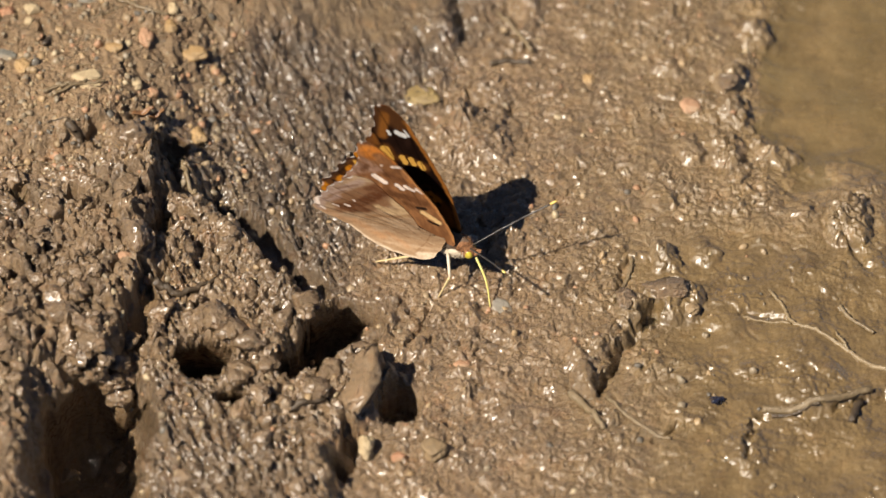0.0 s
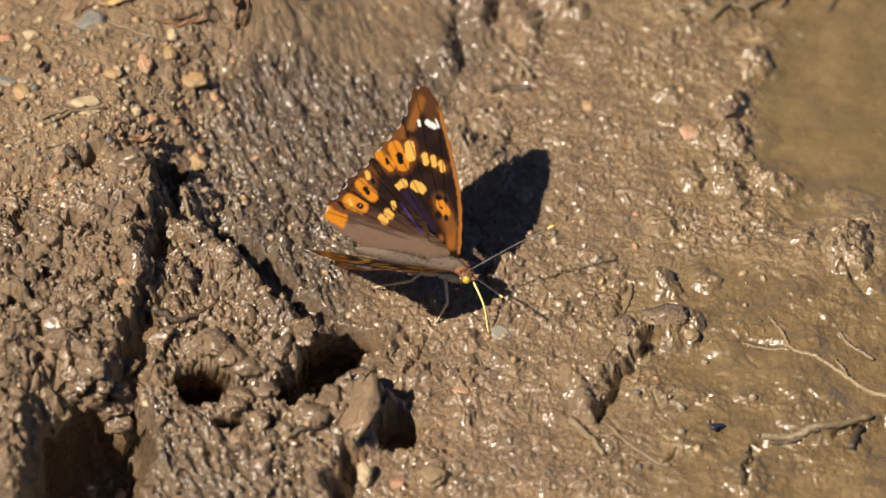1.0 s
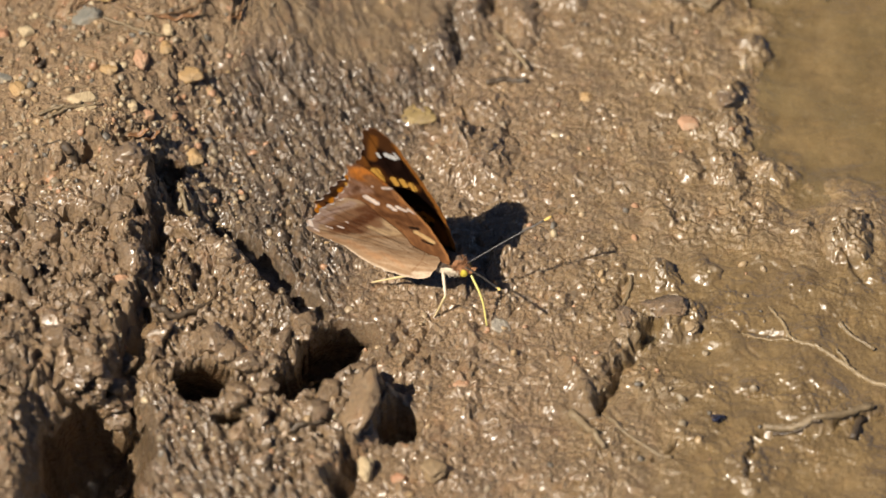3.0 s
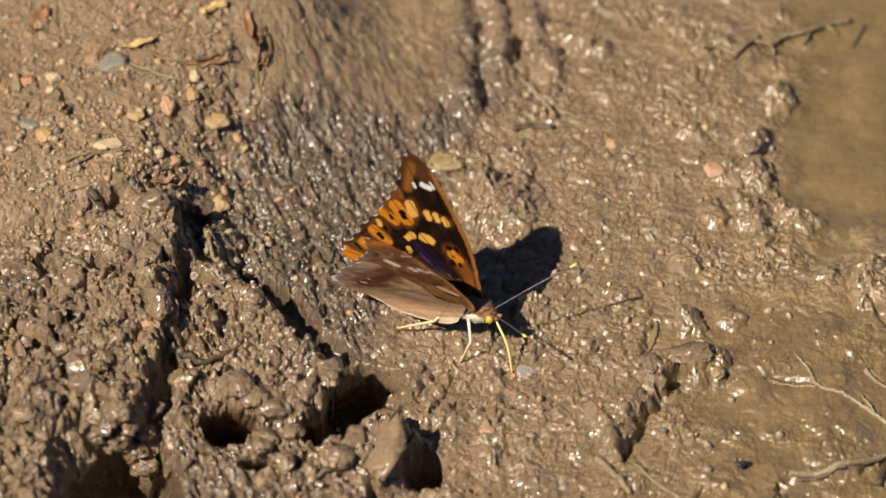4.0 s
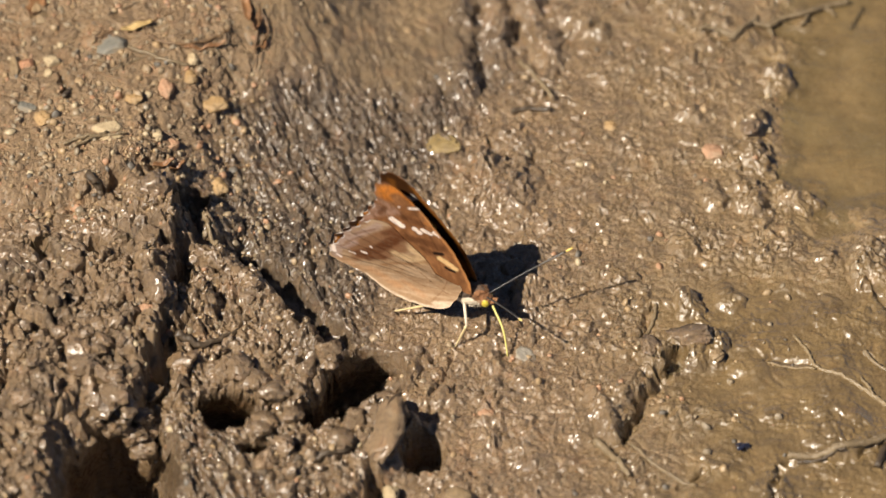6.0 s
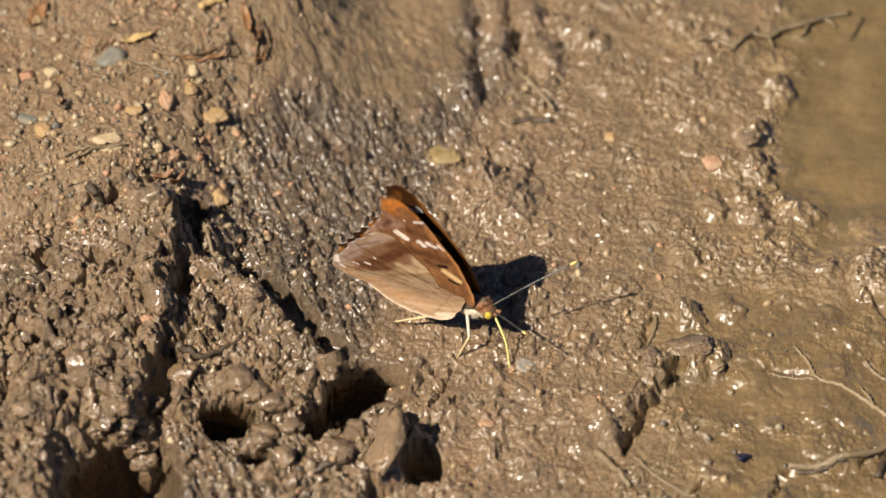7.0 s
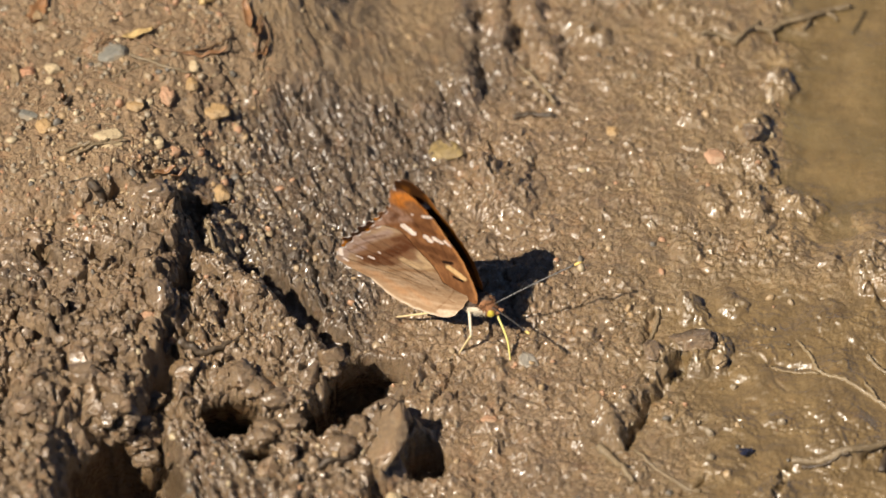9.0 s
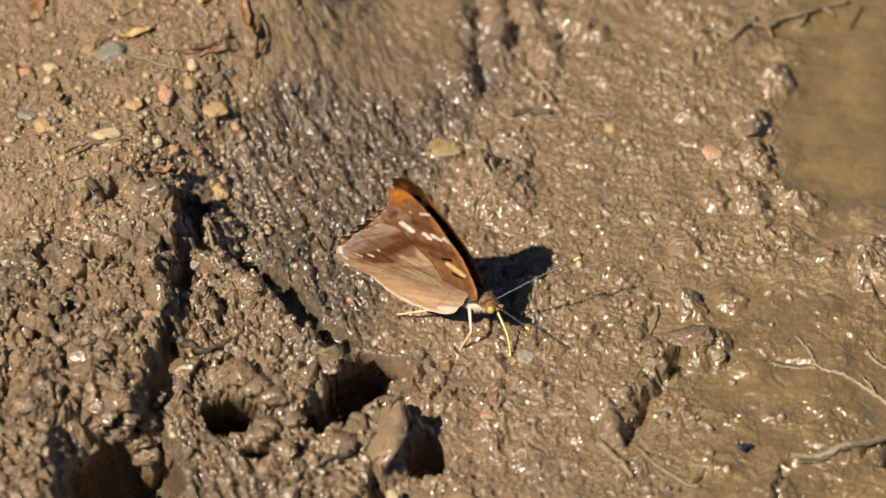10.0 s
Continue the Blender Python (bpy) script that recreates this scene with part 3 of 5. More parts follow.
# ---- stones, clods, twigs ----
def rock_mesh(name, rx, ry, rz, seed, lumpy=0.22, detail=3, flat=0.0):
    bm = bmesh.new()
    bmesh.ops.create_icosphere(bm, subdivisions=detail, radius=1.0)
    off = Vector((seed * 3.1, seed * 1.7, seed * 2.3))
    rng = random.Random(seed)
    sides = [(Vector((rng.gauss(0, 1), rng.gauss(0, 1), rng.gauss(0, 1))).normalized(), rng.uniform(0.62, 0.92)) for _ in range(11 if lumpy > 0.38 else 5)]
    for v in bm.verts:
        d = v.co.normalized()
        k = 1 + lumpy * noise.noise(d * 1.3 + off) + 0.45 * lumpy * noise.noise(d * 3.1 + off)
        k += 0.3 * lumpy * noise.noise(d * 7.0 + off)
        if lumpy > 0.38:
            k += 0.34 * lumpy * abs(noise.noise(d * 5.0 - off)) + 0.22 * lumpy * noise.noise(d * 13.0 + off)
        p = d * k
        for side, out in sides:
            over = p.dot(side) - out
            if over > 0:
                p = p - side * over * 0.85
        if lumpy > 0.38:
            p = p * (1 + 0.16 * noise.noise(d * 9.0 - off) + 0.10 * noise.noise(d * 19.0 + off))
        if flat:
            p.z = max(-flat, min(flat, p.z))
        v.co = Vector((p.x * rx, p.y * ry, p.z * rz)) * MM
    me = bpy.data.meshes.new(name)
    bm.to_mesh(me)
    bm.free()
    me.polygons.foreach_set("use_smooth", [True] * len(me.polygons))
    return me


def stone(x, y, rx, ry, rz, turn, mat, label, seed, name="pebble", sink=0.54, tilt=(0, 0), flat=0.0, lumpy=0.34, group="pebbles bedded in the mud"):
    me = rock_mesh(name, rx, ry, rz, seed, lumpy, 4, flat)
    me.materials.append(MAT[mat])
    ob = new(name, me)
    ob.matrix_basis = pose(x * MM, y * MM, (ground_z(x, y) + rz * (1 - 2 * sink)) * MM, tilt[0], tilt[1], turn)
    return tagged(ob, label, "clod" if name == "mud_clod" else "stone", group)


def build_stones():
    stone(-48.7, 49.9, 3.0, 2.1, 1.1, 0, "tan", "flat tan pebble bedded in wet mud", 1, flat=0.7)
    stone(-57.3, 49.3, 1.7, 2.4, 1.5, 10, "pink", "pink granite pebble half buried in mud", 2)
    stone(-83.5, 54.9, 1.5, 1.8, 1.2, 0, "red", "rounded reddish pebble lying on mud", 3)
    stone(-78.9, 55.3, 1.5, 1.5, 1.1, 0, "cream", "small cream pebble lying on mud", 4)
    stone(-79.3, 52.4, 1.1, 1.0, 0.8, 0, "cream", "tiny cream pebble beside a bigger one", 5)
    stone(-79.8, 39.6, 1.9, 2.2, 1.6, 0, "tan", "dull tan pebble lying on mud", 6)
    stone(-67.7, 37.1, 3.0, 1.5, 1.0, 8, "cream", "flat pale stone chip on the mud", 7, flat=0.6)
    stone(-67.3, 34.8, 2.1, 1.3, 1.0, 5, "cream", "flat grey-cream stone under a twig", 8)
    stone(-67.3, 59.6, 3.0, 2.6, 1.5, 0, "grey", "blue-grey pebble half buried in mud", 9)
    stone(-47.8, 33.4, 2.0, 2.4, 1.2, 0, "tan", "muddy tan pebble set in the slope", 10)
    stone(-58.3, 29.2, 1.6, 1.4, 0.9, 0, "tan", "small orange-tan pebble in the mud", 11)
    stone(-52.2, 56.6, 1.3, 1.6, 1.1, 0, "cream", "small pale pebble beside twigs", 12)
    stone(-52.8, 52.8, 1.4, 1.6, 1.0, 0, "tan", "small yellowish pebble sunk in mud", 13)
    stone(-83.5, 43.1, 2.2, 1.2, 0.7, -20, "grey", "flat dark grey pebble on the mud", 14)
    stone(-85.6, 54.8, 1.3, 3.0, 1.4, 10, "brown", "brown oval pebble on the mud", 15)
    stone(-63.2, 45.3, 1.6, 1.4, 0.7, 0, "tan", "small orange stain-coloured pebble in mud", 16)
    stone(-58.8, 37.6, 1.2, 1.3, 0.9, 0, "cream", "small whitish pebble in a crevice", 17)
    stone(-55.9, 37.4, 1.2, 1.4, 0.9, 0, "pink", "small pinkish pebble in the mud", 18)
    stone(-59.8, -7.8, 1.5, 1.3, 1.0, 0, "pink", "small pink pebble on crumbly mud", 19, sink=0.2)
    stone(-55.8, -9.5, 1.0, 1.0, 0.8, 0, "red", "tiny reddish pebble in a crack", 20, sink=0.2)
    stone(-15.4, -46.9, 1.5, 3.0, 1.6, 5, "cream", "orange and cream pebble standing in mud", 21, sink=0.2)
    stone(-2.9, -48.0, 2.4, 2.6, 2.0, 0, "brown", "brown pebble casting a shadow", 22, sink=0.2)
    stone(-9.4, -49.2, 1.6, 1.2, 0.9, 0, "red", "small reddish pebble sunk in mud", 23)
    stone(26.2, 51.2, 1.4, 1.6, 0.9, 0, "tan", "small yellow pebble in wet mud", 24)
    stone(-5.4, 46.8, 3.2, 3.0, 0.5, 0, "ochre", "flat yellow-brown stone flush with the mud", 25, sink=0.86)
    stone(45.5, 43.4, 2.0, 2.0, 0.8, 0, "pink", "flat pinkish pebble sunk in silt", 26, sink=0.72)
    stone(9.6, -10.4, 1.7, 2.4, 0.6, 40, "flake", "pale grey stone flake in the mud", 27, tilt=(15, 10), flat=0.5)
    stone(2.0, -24.8, 1.8, 1.5, 0.6, 0, "pink", "small pinkish pebble sunk in mud", 28)
    stone(-81.5, 68.9, 1.5, 3.0, 1.0, 15, "brown", "reddish brown husk lying on mud", 29)
    stone(44.7, -11.9, 1.2, 1.3, 0.9, 0, "brown", "small tan pebble against a clod", 30)
    clods = "loose clods of mud"
    lab = "rough grey-brown clod of damp mud"
    stone(-16.0, -36.4, 3.2, 7.4, 2.4, -28, "dry_clod", "slab-shaped tan clod tilted over a hollow", 31, "mud_clod", 0.12, (18, -22), 0.6, 0.39, clods)
    stone(-21.7, -32.0, 2.8, 3.0, 2.2, 0, "clod", lab, 32, "mud_clod", 0.3, lumpy=0.5, group=clods)
    stone(-30.7, -18.8, 2.2, 2.6, 2.0, 0, "clod", lab, 33, "mud_clod", 0.3, lumpy=0.5, group=clods)
    stone(-27.1, -16.6, 2.0, 2.2, 1.9, 0, "clod", lab, 34, "mud_clod", 0.3, lumpy=0.5, group=clods)
    stone(-29.1, -25.5, 1.5, 1.6, 1.5, 0, "clod", lab, 35, "mud_clod", 0.3, lumpy=0.5, group=clods)
    stone(-58.9, 20.8, 3.8, 3.6, 2.8, 0, "clod", lab, 36, "mud_clod", 0.35, lumpy=0.6, group=clods)
    stone(-59.7, 9.6, 3.2, 3.6, 2.6, 0, "clod", lab, 37, "mud_clod", 0.35, lumpy=0.6, group=clods)
    stone(-57.8, -4.5, 2.6, 3.8, 2.6, 0, "clod", lab, 38, "mud_clod", 0.35, lumpy=0.6, group=clods)
    for k, (x, y, r) in enumerate(((-39.8, -21.7, 2.6), (-38.2, -31.2, 2.2), (-38.9, -33.9, 2.0), (-36.2, -24.5, 2.8), (-15.0, -9.7, 2.4), (-14.0, -11.7, 2.2), (-14.0, -29.7, 2.0), (-26.6, -14.3, 2.2), (-33.6, -30.5, 2.0), (-24.2, -37.7, 2.4))):
        stone(x, y, r, 1.2 * r, 0.8 * r, 40 * k, "clod", lab, 70 + k, "mud_clod", 0.3, lumpy=0.55, group=clods)
    rng = random.Random(77)
    for k in range(12):
        u, w = rng.random(), rng.random()
        x, y = (-73.0 + 15.0 * u + 1.0 * w), (-40.0 + 18.0 * w)
        r = rng.uniform(1.0, 2.2)
        stone(x, y, r, rng.uniform(0.9, 1.3) * r, 0.8 * r, 57 * k, "clod", lab, 200 + k, "mud_clod", 0.3, (rng.uniform(-30, 30), rng.uniform(-30, 30)), lumpy=0.6, group=clods)
    for k, (x, y, r) in enumerate(((-68.9, -30.4, 2.2), (-66.1, -29.8, 2.1), (-63.3, -30.4, 2.0), (-60.6, -28.9, 1.9), (-67.7, -30.8, 2.5), (-64.9, -31.4, 2.4), (-62.1, -30.9, 2.2), (-59.5, -28.0, 2.1), (-69.0, -32.0, 1.8), (-66.2, -31.9, 1.6), (-63.4, -31.5, 1.5), (-60.7, -31.3, 2.6), (-42.6, -20.1, 2.2), (-41.9, -21.0, 1.8), (-43.1, -19.8, 2.4), (-41.0, -21.5, 2.0), (-16.1, -26.7, 1.8), (-17.5, -31.0, 1.6))):
        stone(x, y, r, 1.2 * r, 0.9 * r, 50 * k, "clod", lab, 300 + k, "mud_clod", 0.35, (10 * (k % 5) - 20, 0), lumpy=0.65, group=clods)
    stone(41.1, -8.1, 3.6, 3.2, 1.7, 0, "clod", lab, 39, "mud_clod", 0.45, lumpy=0.6, group=clods)
    stone(32.5, -10.5, 2.0, 2.8, 1.8, 20, "clod", lab, 40, "mud_clod", 0.35, lumpy=0.6, group=clods)
    stone(52.4, 48.9, 2.0, 2.2, 1.0, 0, "clod", lab, 41, "mud_clod", 0.45, lumpy=0.5, group=clods)


build_stones()


def in_area(x, y, outline):
    return float(inside(np.array([float(x)]), np.array([float(y)]), outline, 0.01)[0]) > 0.5


def build_loose_clods():
    """Loose crumbs of mud on the mound, the block and the rims of the holes; a few shapes, each laid many times."""
    rng = random.Random(5)
    shapes = []
    for k in range(7):
        me = rock_mesh("mud_crumb", 1.0, rng.uniform(0.8, 1.2), rng.uniform(0.65, 0.9), 60 + k, 0.6, 4)
        me.materials.append(MAT["clod"])
        shapes.append(me)
    count = 0
    while count < 130:
        x, y = rng.uniform(-92, -8), rng.uniform(-62, 40)
        on = in_area(x, y, MOUND) or (in_area(x, y, BLOCK) and rng.random() < 0.8)
        slope = abs(ground_z(x + 1.5, y) - ground_z(x - 1.5, y)) + abs(ground_z(x, y + 1.5) - ground_z(x, y - 1.5))
        if not on or slope > 10:
            continue
        r = rng.uniform(0.8, 1.5) if rng.random() < 0.7 else rng.uniform(1.5, 2.6)
        ob = new("mud_crumb", rng.choice(shapes))
        ob.matrix_basis = pose(x * MM, y * MM, (ground_z(x, y) + 0.05 * r) * MM, rng.uniform(0, 360), rng.uniform(-40, 40), rng.uniform(0, 360)) @ Matrix.Scale(r, 4)
        tagged(ob, "small damp brown crumb of mud", "clod", "crumbs of mud on the mound")
        count += 1


build_loose_clods()


def build_grit():
    """Sand and small gravel pressed into the mud."""
    rng = random.Random(9)
    n = Nodes("mixed grit")
    pick = n.island_random()
    col = n.mix(n.span(pick, 0.0, 0.5), (0.30, 0.20, 0.10), (0.20, 0.155, 0.10))
    col = n.mix(n.span(pick, 0.7, 0.72), col, (0.30, 0.165, 0.09))
    col = n.mix(n.span(pick, 0.84, 0.85), col, (0.36, 0.28, 0.17))
    col = n.mix(n.span(pick, 0.92, 0.93), col, (0.10, 0.085, 0.066))
    n.bump(n.noise(2.0, 4), 0.15)
    mat = n.done(col, n.span(n.noise(1.2, 3), 0.3, 0.7, 0.25, 0.55))
    base = bmesh.new()
    bmesh.ops.create_icosphere(base, subdivisions=2, radius=1.0)
    dirs = [v.co.copy() for v in base.verts]
    tris = [tuple(v.index for v in f.verts) for f in base.faces]
    base.free()
    verts, faces = [], []
    for _ in range(2600):
        kind = rng.random()
        if kind < 0.55:
            x, y = rng.uniform(-92, -38), rng.uniform(15, 92)
        elif kind < 0.82:
            x, y = rng.uniform(-92, -28), rng.uniform(-60, 40)
        else:
            x, y = rng.uniform(-40, 60), rng.uniform(-60, 80)
        r = rng.uniform(0.22, 0.5) if rng.random() < 0.8 else rng.uniform(0.5, 0.95)
        m = pose(x, y, ground_z(x, y) - 0.15 * r, rng.uniform(0, 360), rng.uniform(0, 360), rng.uniform(0, 360))
        sx, sy, sz = r * rng.uniform(0.8, 1.3), r, r * rng.uniform(0.55, 0.9)
        off = Vector((rng.uniform(0, 50), 0, 0))
        k = len(verts)
        for d in dirs:
            w = 1 + 0.35 * noise.noise(d * 1.4 + off)
            verts.append((m @ Vector((d.x * sx * w, d.y * sy * w, d.z * sz * w))) * MM)
        faces += [(p + k, q + k, s + k) for p, q, s in tris]
    ob = mesh_object("grit", verts, faces, mat)
    tagged(ob, "mixed tan and grey sand grains pressed into mud", "grit", kind="stuff")


build_grit()


def tube(points, radii, sides=7, wobble=0.0, seed=0):
    """Vertices and faces of a tapered tube through points in mm."""
    rng = random.Random(seed)
    pts = [Vector(p) for p in points]
    verts, faces = [], []
    for i, p in enumerate(pts):
        ahead = (pts[min(i + 1, len(pts) - 1)] - pts[max(i - 1, 0)]).normalized()
        side = ahead.cross(Vector((0, 0, 1)))
        side = side.normalized() if side.length > 1e-4 else Vector((1, 0, 0))
        up = side.cross(ahead)
        for k in range(sides):
            a = 2 * math.pi * k / sides
            r = radii[i] * (1 + wobble * rng.uniform(-1, 1))
            verts.append((p + side * math.cos(a) * r + up * math.sin(a) * r) * MM)
    for i in range(len(pts) - 1):
        for k in range(sides):
            a, b = i * sides + k, i * sides + (k + 1) % sides
            faces.append((a, b, b + sides, a + sides))
    faces.append(tuple(range(sides))[::-1])
    faces.append(tuple(range((len(pts) - 1) * sides, len(pts) * sides)))
    return verts, faces


def smooth_path(points, per=6):
    """A finer path through the points (Catmull-Rom)."""
    p = [np.array(q, float) for q in points]
    p = [2 * p[0] - p[1], *p, 2 * p[-1] - p[-2]]
    out = []
    for a, b, c, d in zip(p, p[1:], p[2:], p[3:]):
        for k in range(per):
            t = k / per
            out.append(0.5 * (2 * b + (c - a) * t + (2 * a - 5 * b + 4 * c - d) * t * t + (3 * b - a - 3 * c + d) * t**3))
    out.append(p[-2])
    return out


def ground_path(plan, lift, bend=0.25, seed=0):
    """A path laid on the mud through plan places; lift: mm over it."""
    rng = random.Random(seed)
    pts = smooth_path(list(zip(plan[::2], plan[1::2])), 7)
    zs = [ground_z(*q) for q in pts]
    n = len(zs)
    zs = [max(zs[i], sum(zs[max(0, i - 3):i + 4]) / len(zs[max(0, i - 3):i + 4])) for i in range(n)]
    return [(q[0] + rng.uniform(-bend, bend), q[1] + rng.uniform(-bend, bend), h + lift) for q, h in zip(pts, zs)]


def twig(name, plan, r0, r1, mat, label, seed, lift=0.2, parent=None, group="twigs on the mud"):
    pts = ground_path(plan, lift, 0.16, seed)
    n = len(pts)
    v, f = tube(pts, [r0 + (r1 - r0) * i / (n - 1) for i in range(n)], 7, 0.16, seed)
    ob = mesh_object(name, v, f, MAT[mat], parent)
    return ob if parent else tagged(ob, label, "twig", group)


def build_twigs():
    root = new("root")
    tagged(root, "pale forked root lying across the wet silt", "root")
    twig("main_stem", (59.1, -6.3, 61.4, -10.4, 63.1, -14.9, 68.0, -17.7, 73.1, -21.1, 77.2, -24.3, 87.3, -29.7), 0.3, 0.52, "twig_silt", "", 1, 0.1, root)
    twig("side_branch", (53.8, -13.2, 57.2, -14.4, 62.9, -15.2), 0.14, 0.24, "twig_silt", "", 2, 0.1, root)
    twig("side_branch", (73.1, -21.1, 72.1, -18.9, 70.9, -17.1), 0.36, 0.2, "twig_silt", "", 3, 0.3, root)
    high = tagged(new("root"), "knobby muddy root half out of the silt", "root")
    twig("main_stem", (43.8, 76.4, 47.2, 77.1, 50.4, 75.8, 53.6, 79.7, 57.0, 79.7, 60.1, 82.1, 64.7, 83.6, 67.8, 85.6, 72.5, 87.4), 0.5, 0.62, "twig_mud", "", 41, 0.75, high)
    for k, (ax, ay, bx, by) in enumerate(((50.4, 75.8, 49.1, 74.4), (57.0, 79.7, 57.6, 75.9), (53.6, 79.7, 54.7, 82.2), (64.7, 83.6, 63.3, 80.3), (67.8, 85.6, 70.0, 83.3))):
        twig("side_branch", (ax, ay, 0.5 * (ax + bx) + 0.4, 0.5 * (ay + by), bx, by), 0.42, 0.22, "twig_mud", "", 42 + k, 0.5, high)
    twig("twig", (72.7, 79.8, 73.8, 82.8, 75.5, 86.6), 0.35, 0.3, "twig_dark", "thin dark rotten stem at the puddle", 18, 0.3)
    twig("twig", (7.6, 55.7, 11.2, 56.4, 15.1, 55.9), 0.55, 0.5, "twig_dark", "short dark sodden stick on the mud", 4, 0.35)
    twig("twig", (9.1, 69.2, 11.8, 65.8, 15.7, 59.0), 0.35, 0.5, "twig_mud", "thin mud-coated stick pressed into mud", 5, 0.25)
    twig("twig", (22.1, -32.6, 24.7, -36.4, 28.0, -42.4), 0.9, 0.5, "twig_mud", "pale muddy stalk lying on the mud", 6, 0.35)
    twig("twig", (28.5, -34.0, 32.4, -38.9, 36.4, -42.4, 40.0, -44.5), 0.35, 0.3, "twig_mud", "thin mud-coated stem in the silt", 7, 0.2)
    twig("twig", (57.1, -36.6, 62.3, -36.9, 68.5, -36.2, 76.9, -32.5), 0.8, 0.7, "twig_mud", "mud-covered stick half sunk in silt", 8, 0.0)
    # added dark strip that stands in for the shadow slit under the stick above
    twig("twig", (58.7, -37.6, 64.4, -37.3, 67.5, -37.0), 0.45, 0.4, "twig_dark", "dark strip for the shade under a muddy stick", 9, 0.1)
    twig("twig", (73.0, -40.7, 74.8, -34.6), 0.8, 0.7, "twig_dark", "short black piece of rotten wood", 10, 0.3)
    twig("twig", (-76.0, 32.4, -72.4, 33.9, -68.2, 34.5, -64.5, 35.6), 0.35, 0.3, "twig_mud", "thin grey twig over small stones", 11, 0.5)
    twig("twig", (-74.2, 31.9, -71.3, 33.3, -68.2, 35.3), 0.4, 0.3, "twig_mud", "thin crossing twig on the mud", 12, 0.5)
    twig("twig", (-52.7, 28.2, -49.9, 20.9, -49.0, 17.4, -47.3, 12.7), 0.55, 0.4, "twig_mud", "muddy rootlet hanging from a clod", 13, 0.8)
    twig("twig", (-32.4, -42.7, -28.3, -42.0, -23.0, -40.1), 0.8, 0.6, "twig_dark", "brown bark strip lying on clods", 14, 0.5)
    twig("twig", (-54.7, -11.0, -49.4, -12.0, -43.3, -7.4), 0.9, 0.4, "twig_dark", "dark wet stick across a crevice", 15, 0.7)
    twig("twig", (71.9, -10.1, 74.4, -13.4, 78.0, -16.4), 0.4, 0.35, "twig_mud", "thin reddish root in the silt", 19, 0.3)
    twig("twig", (30.2, -8.1, 32.9, -2.3, 34.0, 2.6), 0.45, 0.35, "twig_mud", "thin muddy stem beside a clod", 20, 0.3)
    twig("twig", (-64.6, 58.5, -60.8, 56.6, -56.5, 54.9, -52.8, 54.5), 0.35, 0.3, "twig_mud", "thin bent twig over pebbles", 22, 0.6)
    twig("twig", (-60.9, 61.6, -56.0, 59.1, -50.7, 60.0, -45.0, 64.3), 0.24, 0.18, "rootlet", "thin dark twig on the mud", 23, 0.6)
    twig("twig", (-70.0, 61.2, -67.9, 63.4, -65.3, 63.7, -60.4, 61.0), 0.22, 0.18, "rootlet", "thin curved dark rootlet on the mud", 24, 0.6)
    twig("twig", (-41.0, 60.8, -40.2, 64.6, -39.7, 69.9), 0.26, 0.2, "rootlet", "thin upright dead stem in the mud", 25, 0.8)
    twig("twig", (-39.6, 62.5, -38.3, 65.4, -39.2, 68.8), 0.22, 0.16, "rootlet", "thin dead stem in the mud", 26, 0.8)
    twig("twig", (-71.3, 24.6, -69.5, 23.3, -68.9, 20.8), 0.9, 0.6, "twig_dark", "short dark bit of wood in mud", 27, 0.4)
    rng = random.Random(77)
    for k in range(34):
        x, y = (rng.uniform(-84, -40), rng.uniform(48, 86)) if k < 22 else (rng.uniform(-90, -45), rng.uniform(-20, 45))
        a, s = rng.uniform(-0.6, 0.9), rng.uniform(3, 9)
        path = [x, y]
        for _ in range(3):
            a += rng.uniform(-0.6, 0.6)
            x, y = x + s / 2 * math.cos(a), y + s / 2 * math.sin(a)
            path += [x, y]
        twig("rootlet", path, rng.uniform(0.12, 0.22), 0.09, rng.choice(("rootlet", "twig_mud", "rootlet", "twig_dark")), "thin dead rootlet lying on the mud", 100 + k, 0.12, group="rootlets on the mud")
    twig("wood_chip", (-51.2, 73.2, -49.4, 74.8, -46.8, 75.9), 0.7, 0.9, "straw", "pale yellow wood chip on the mud", 29, 0.6, group="chips of wood")
    twig("twig", (-76.1, 45.0, -75.5, 47.3, -75.2, 48.5), 0.5, 0.5, "twig_dark", "short dark bit of wood in mud", 30, 0.4)


build_twigs()


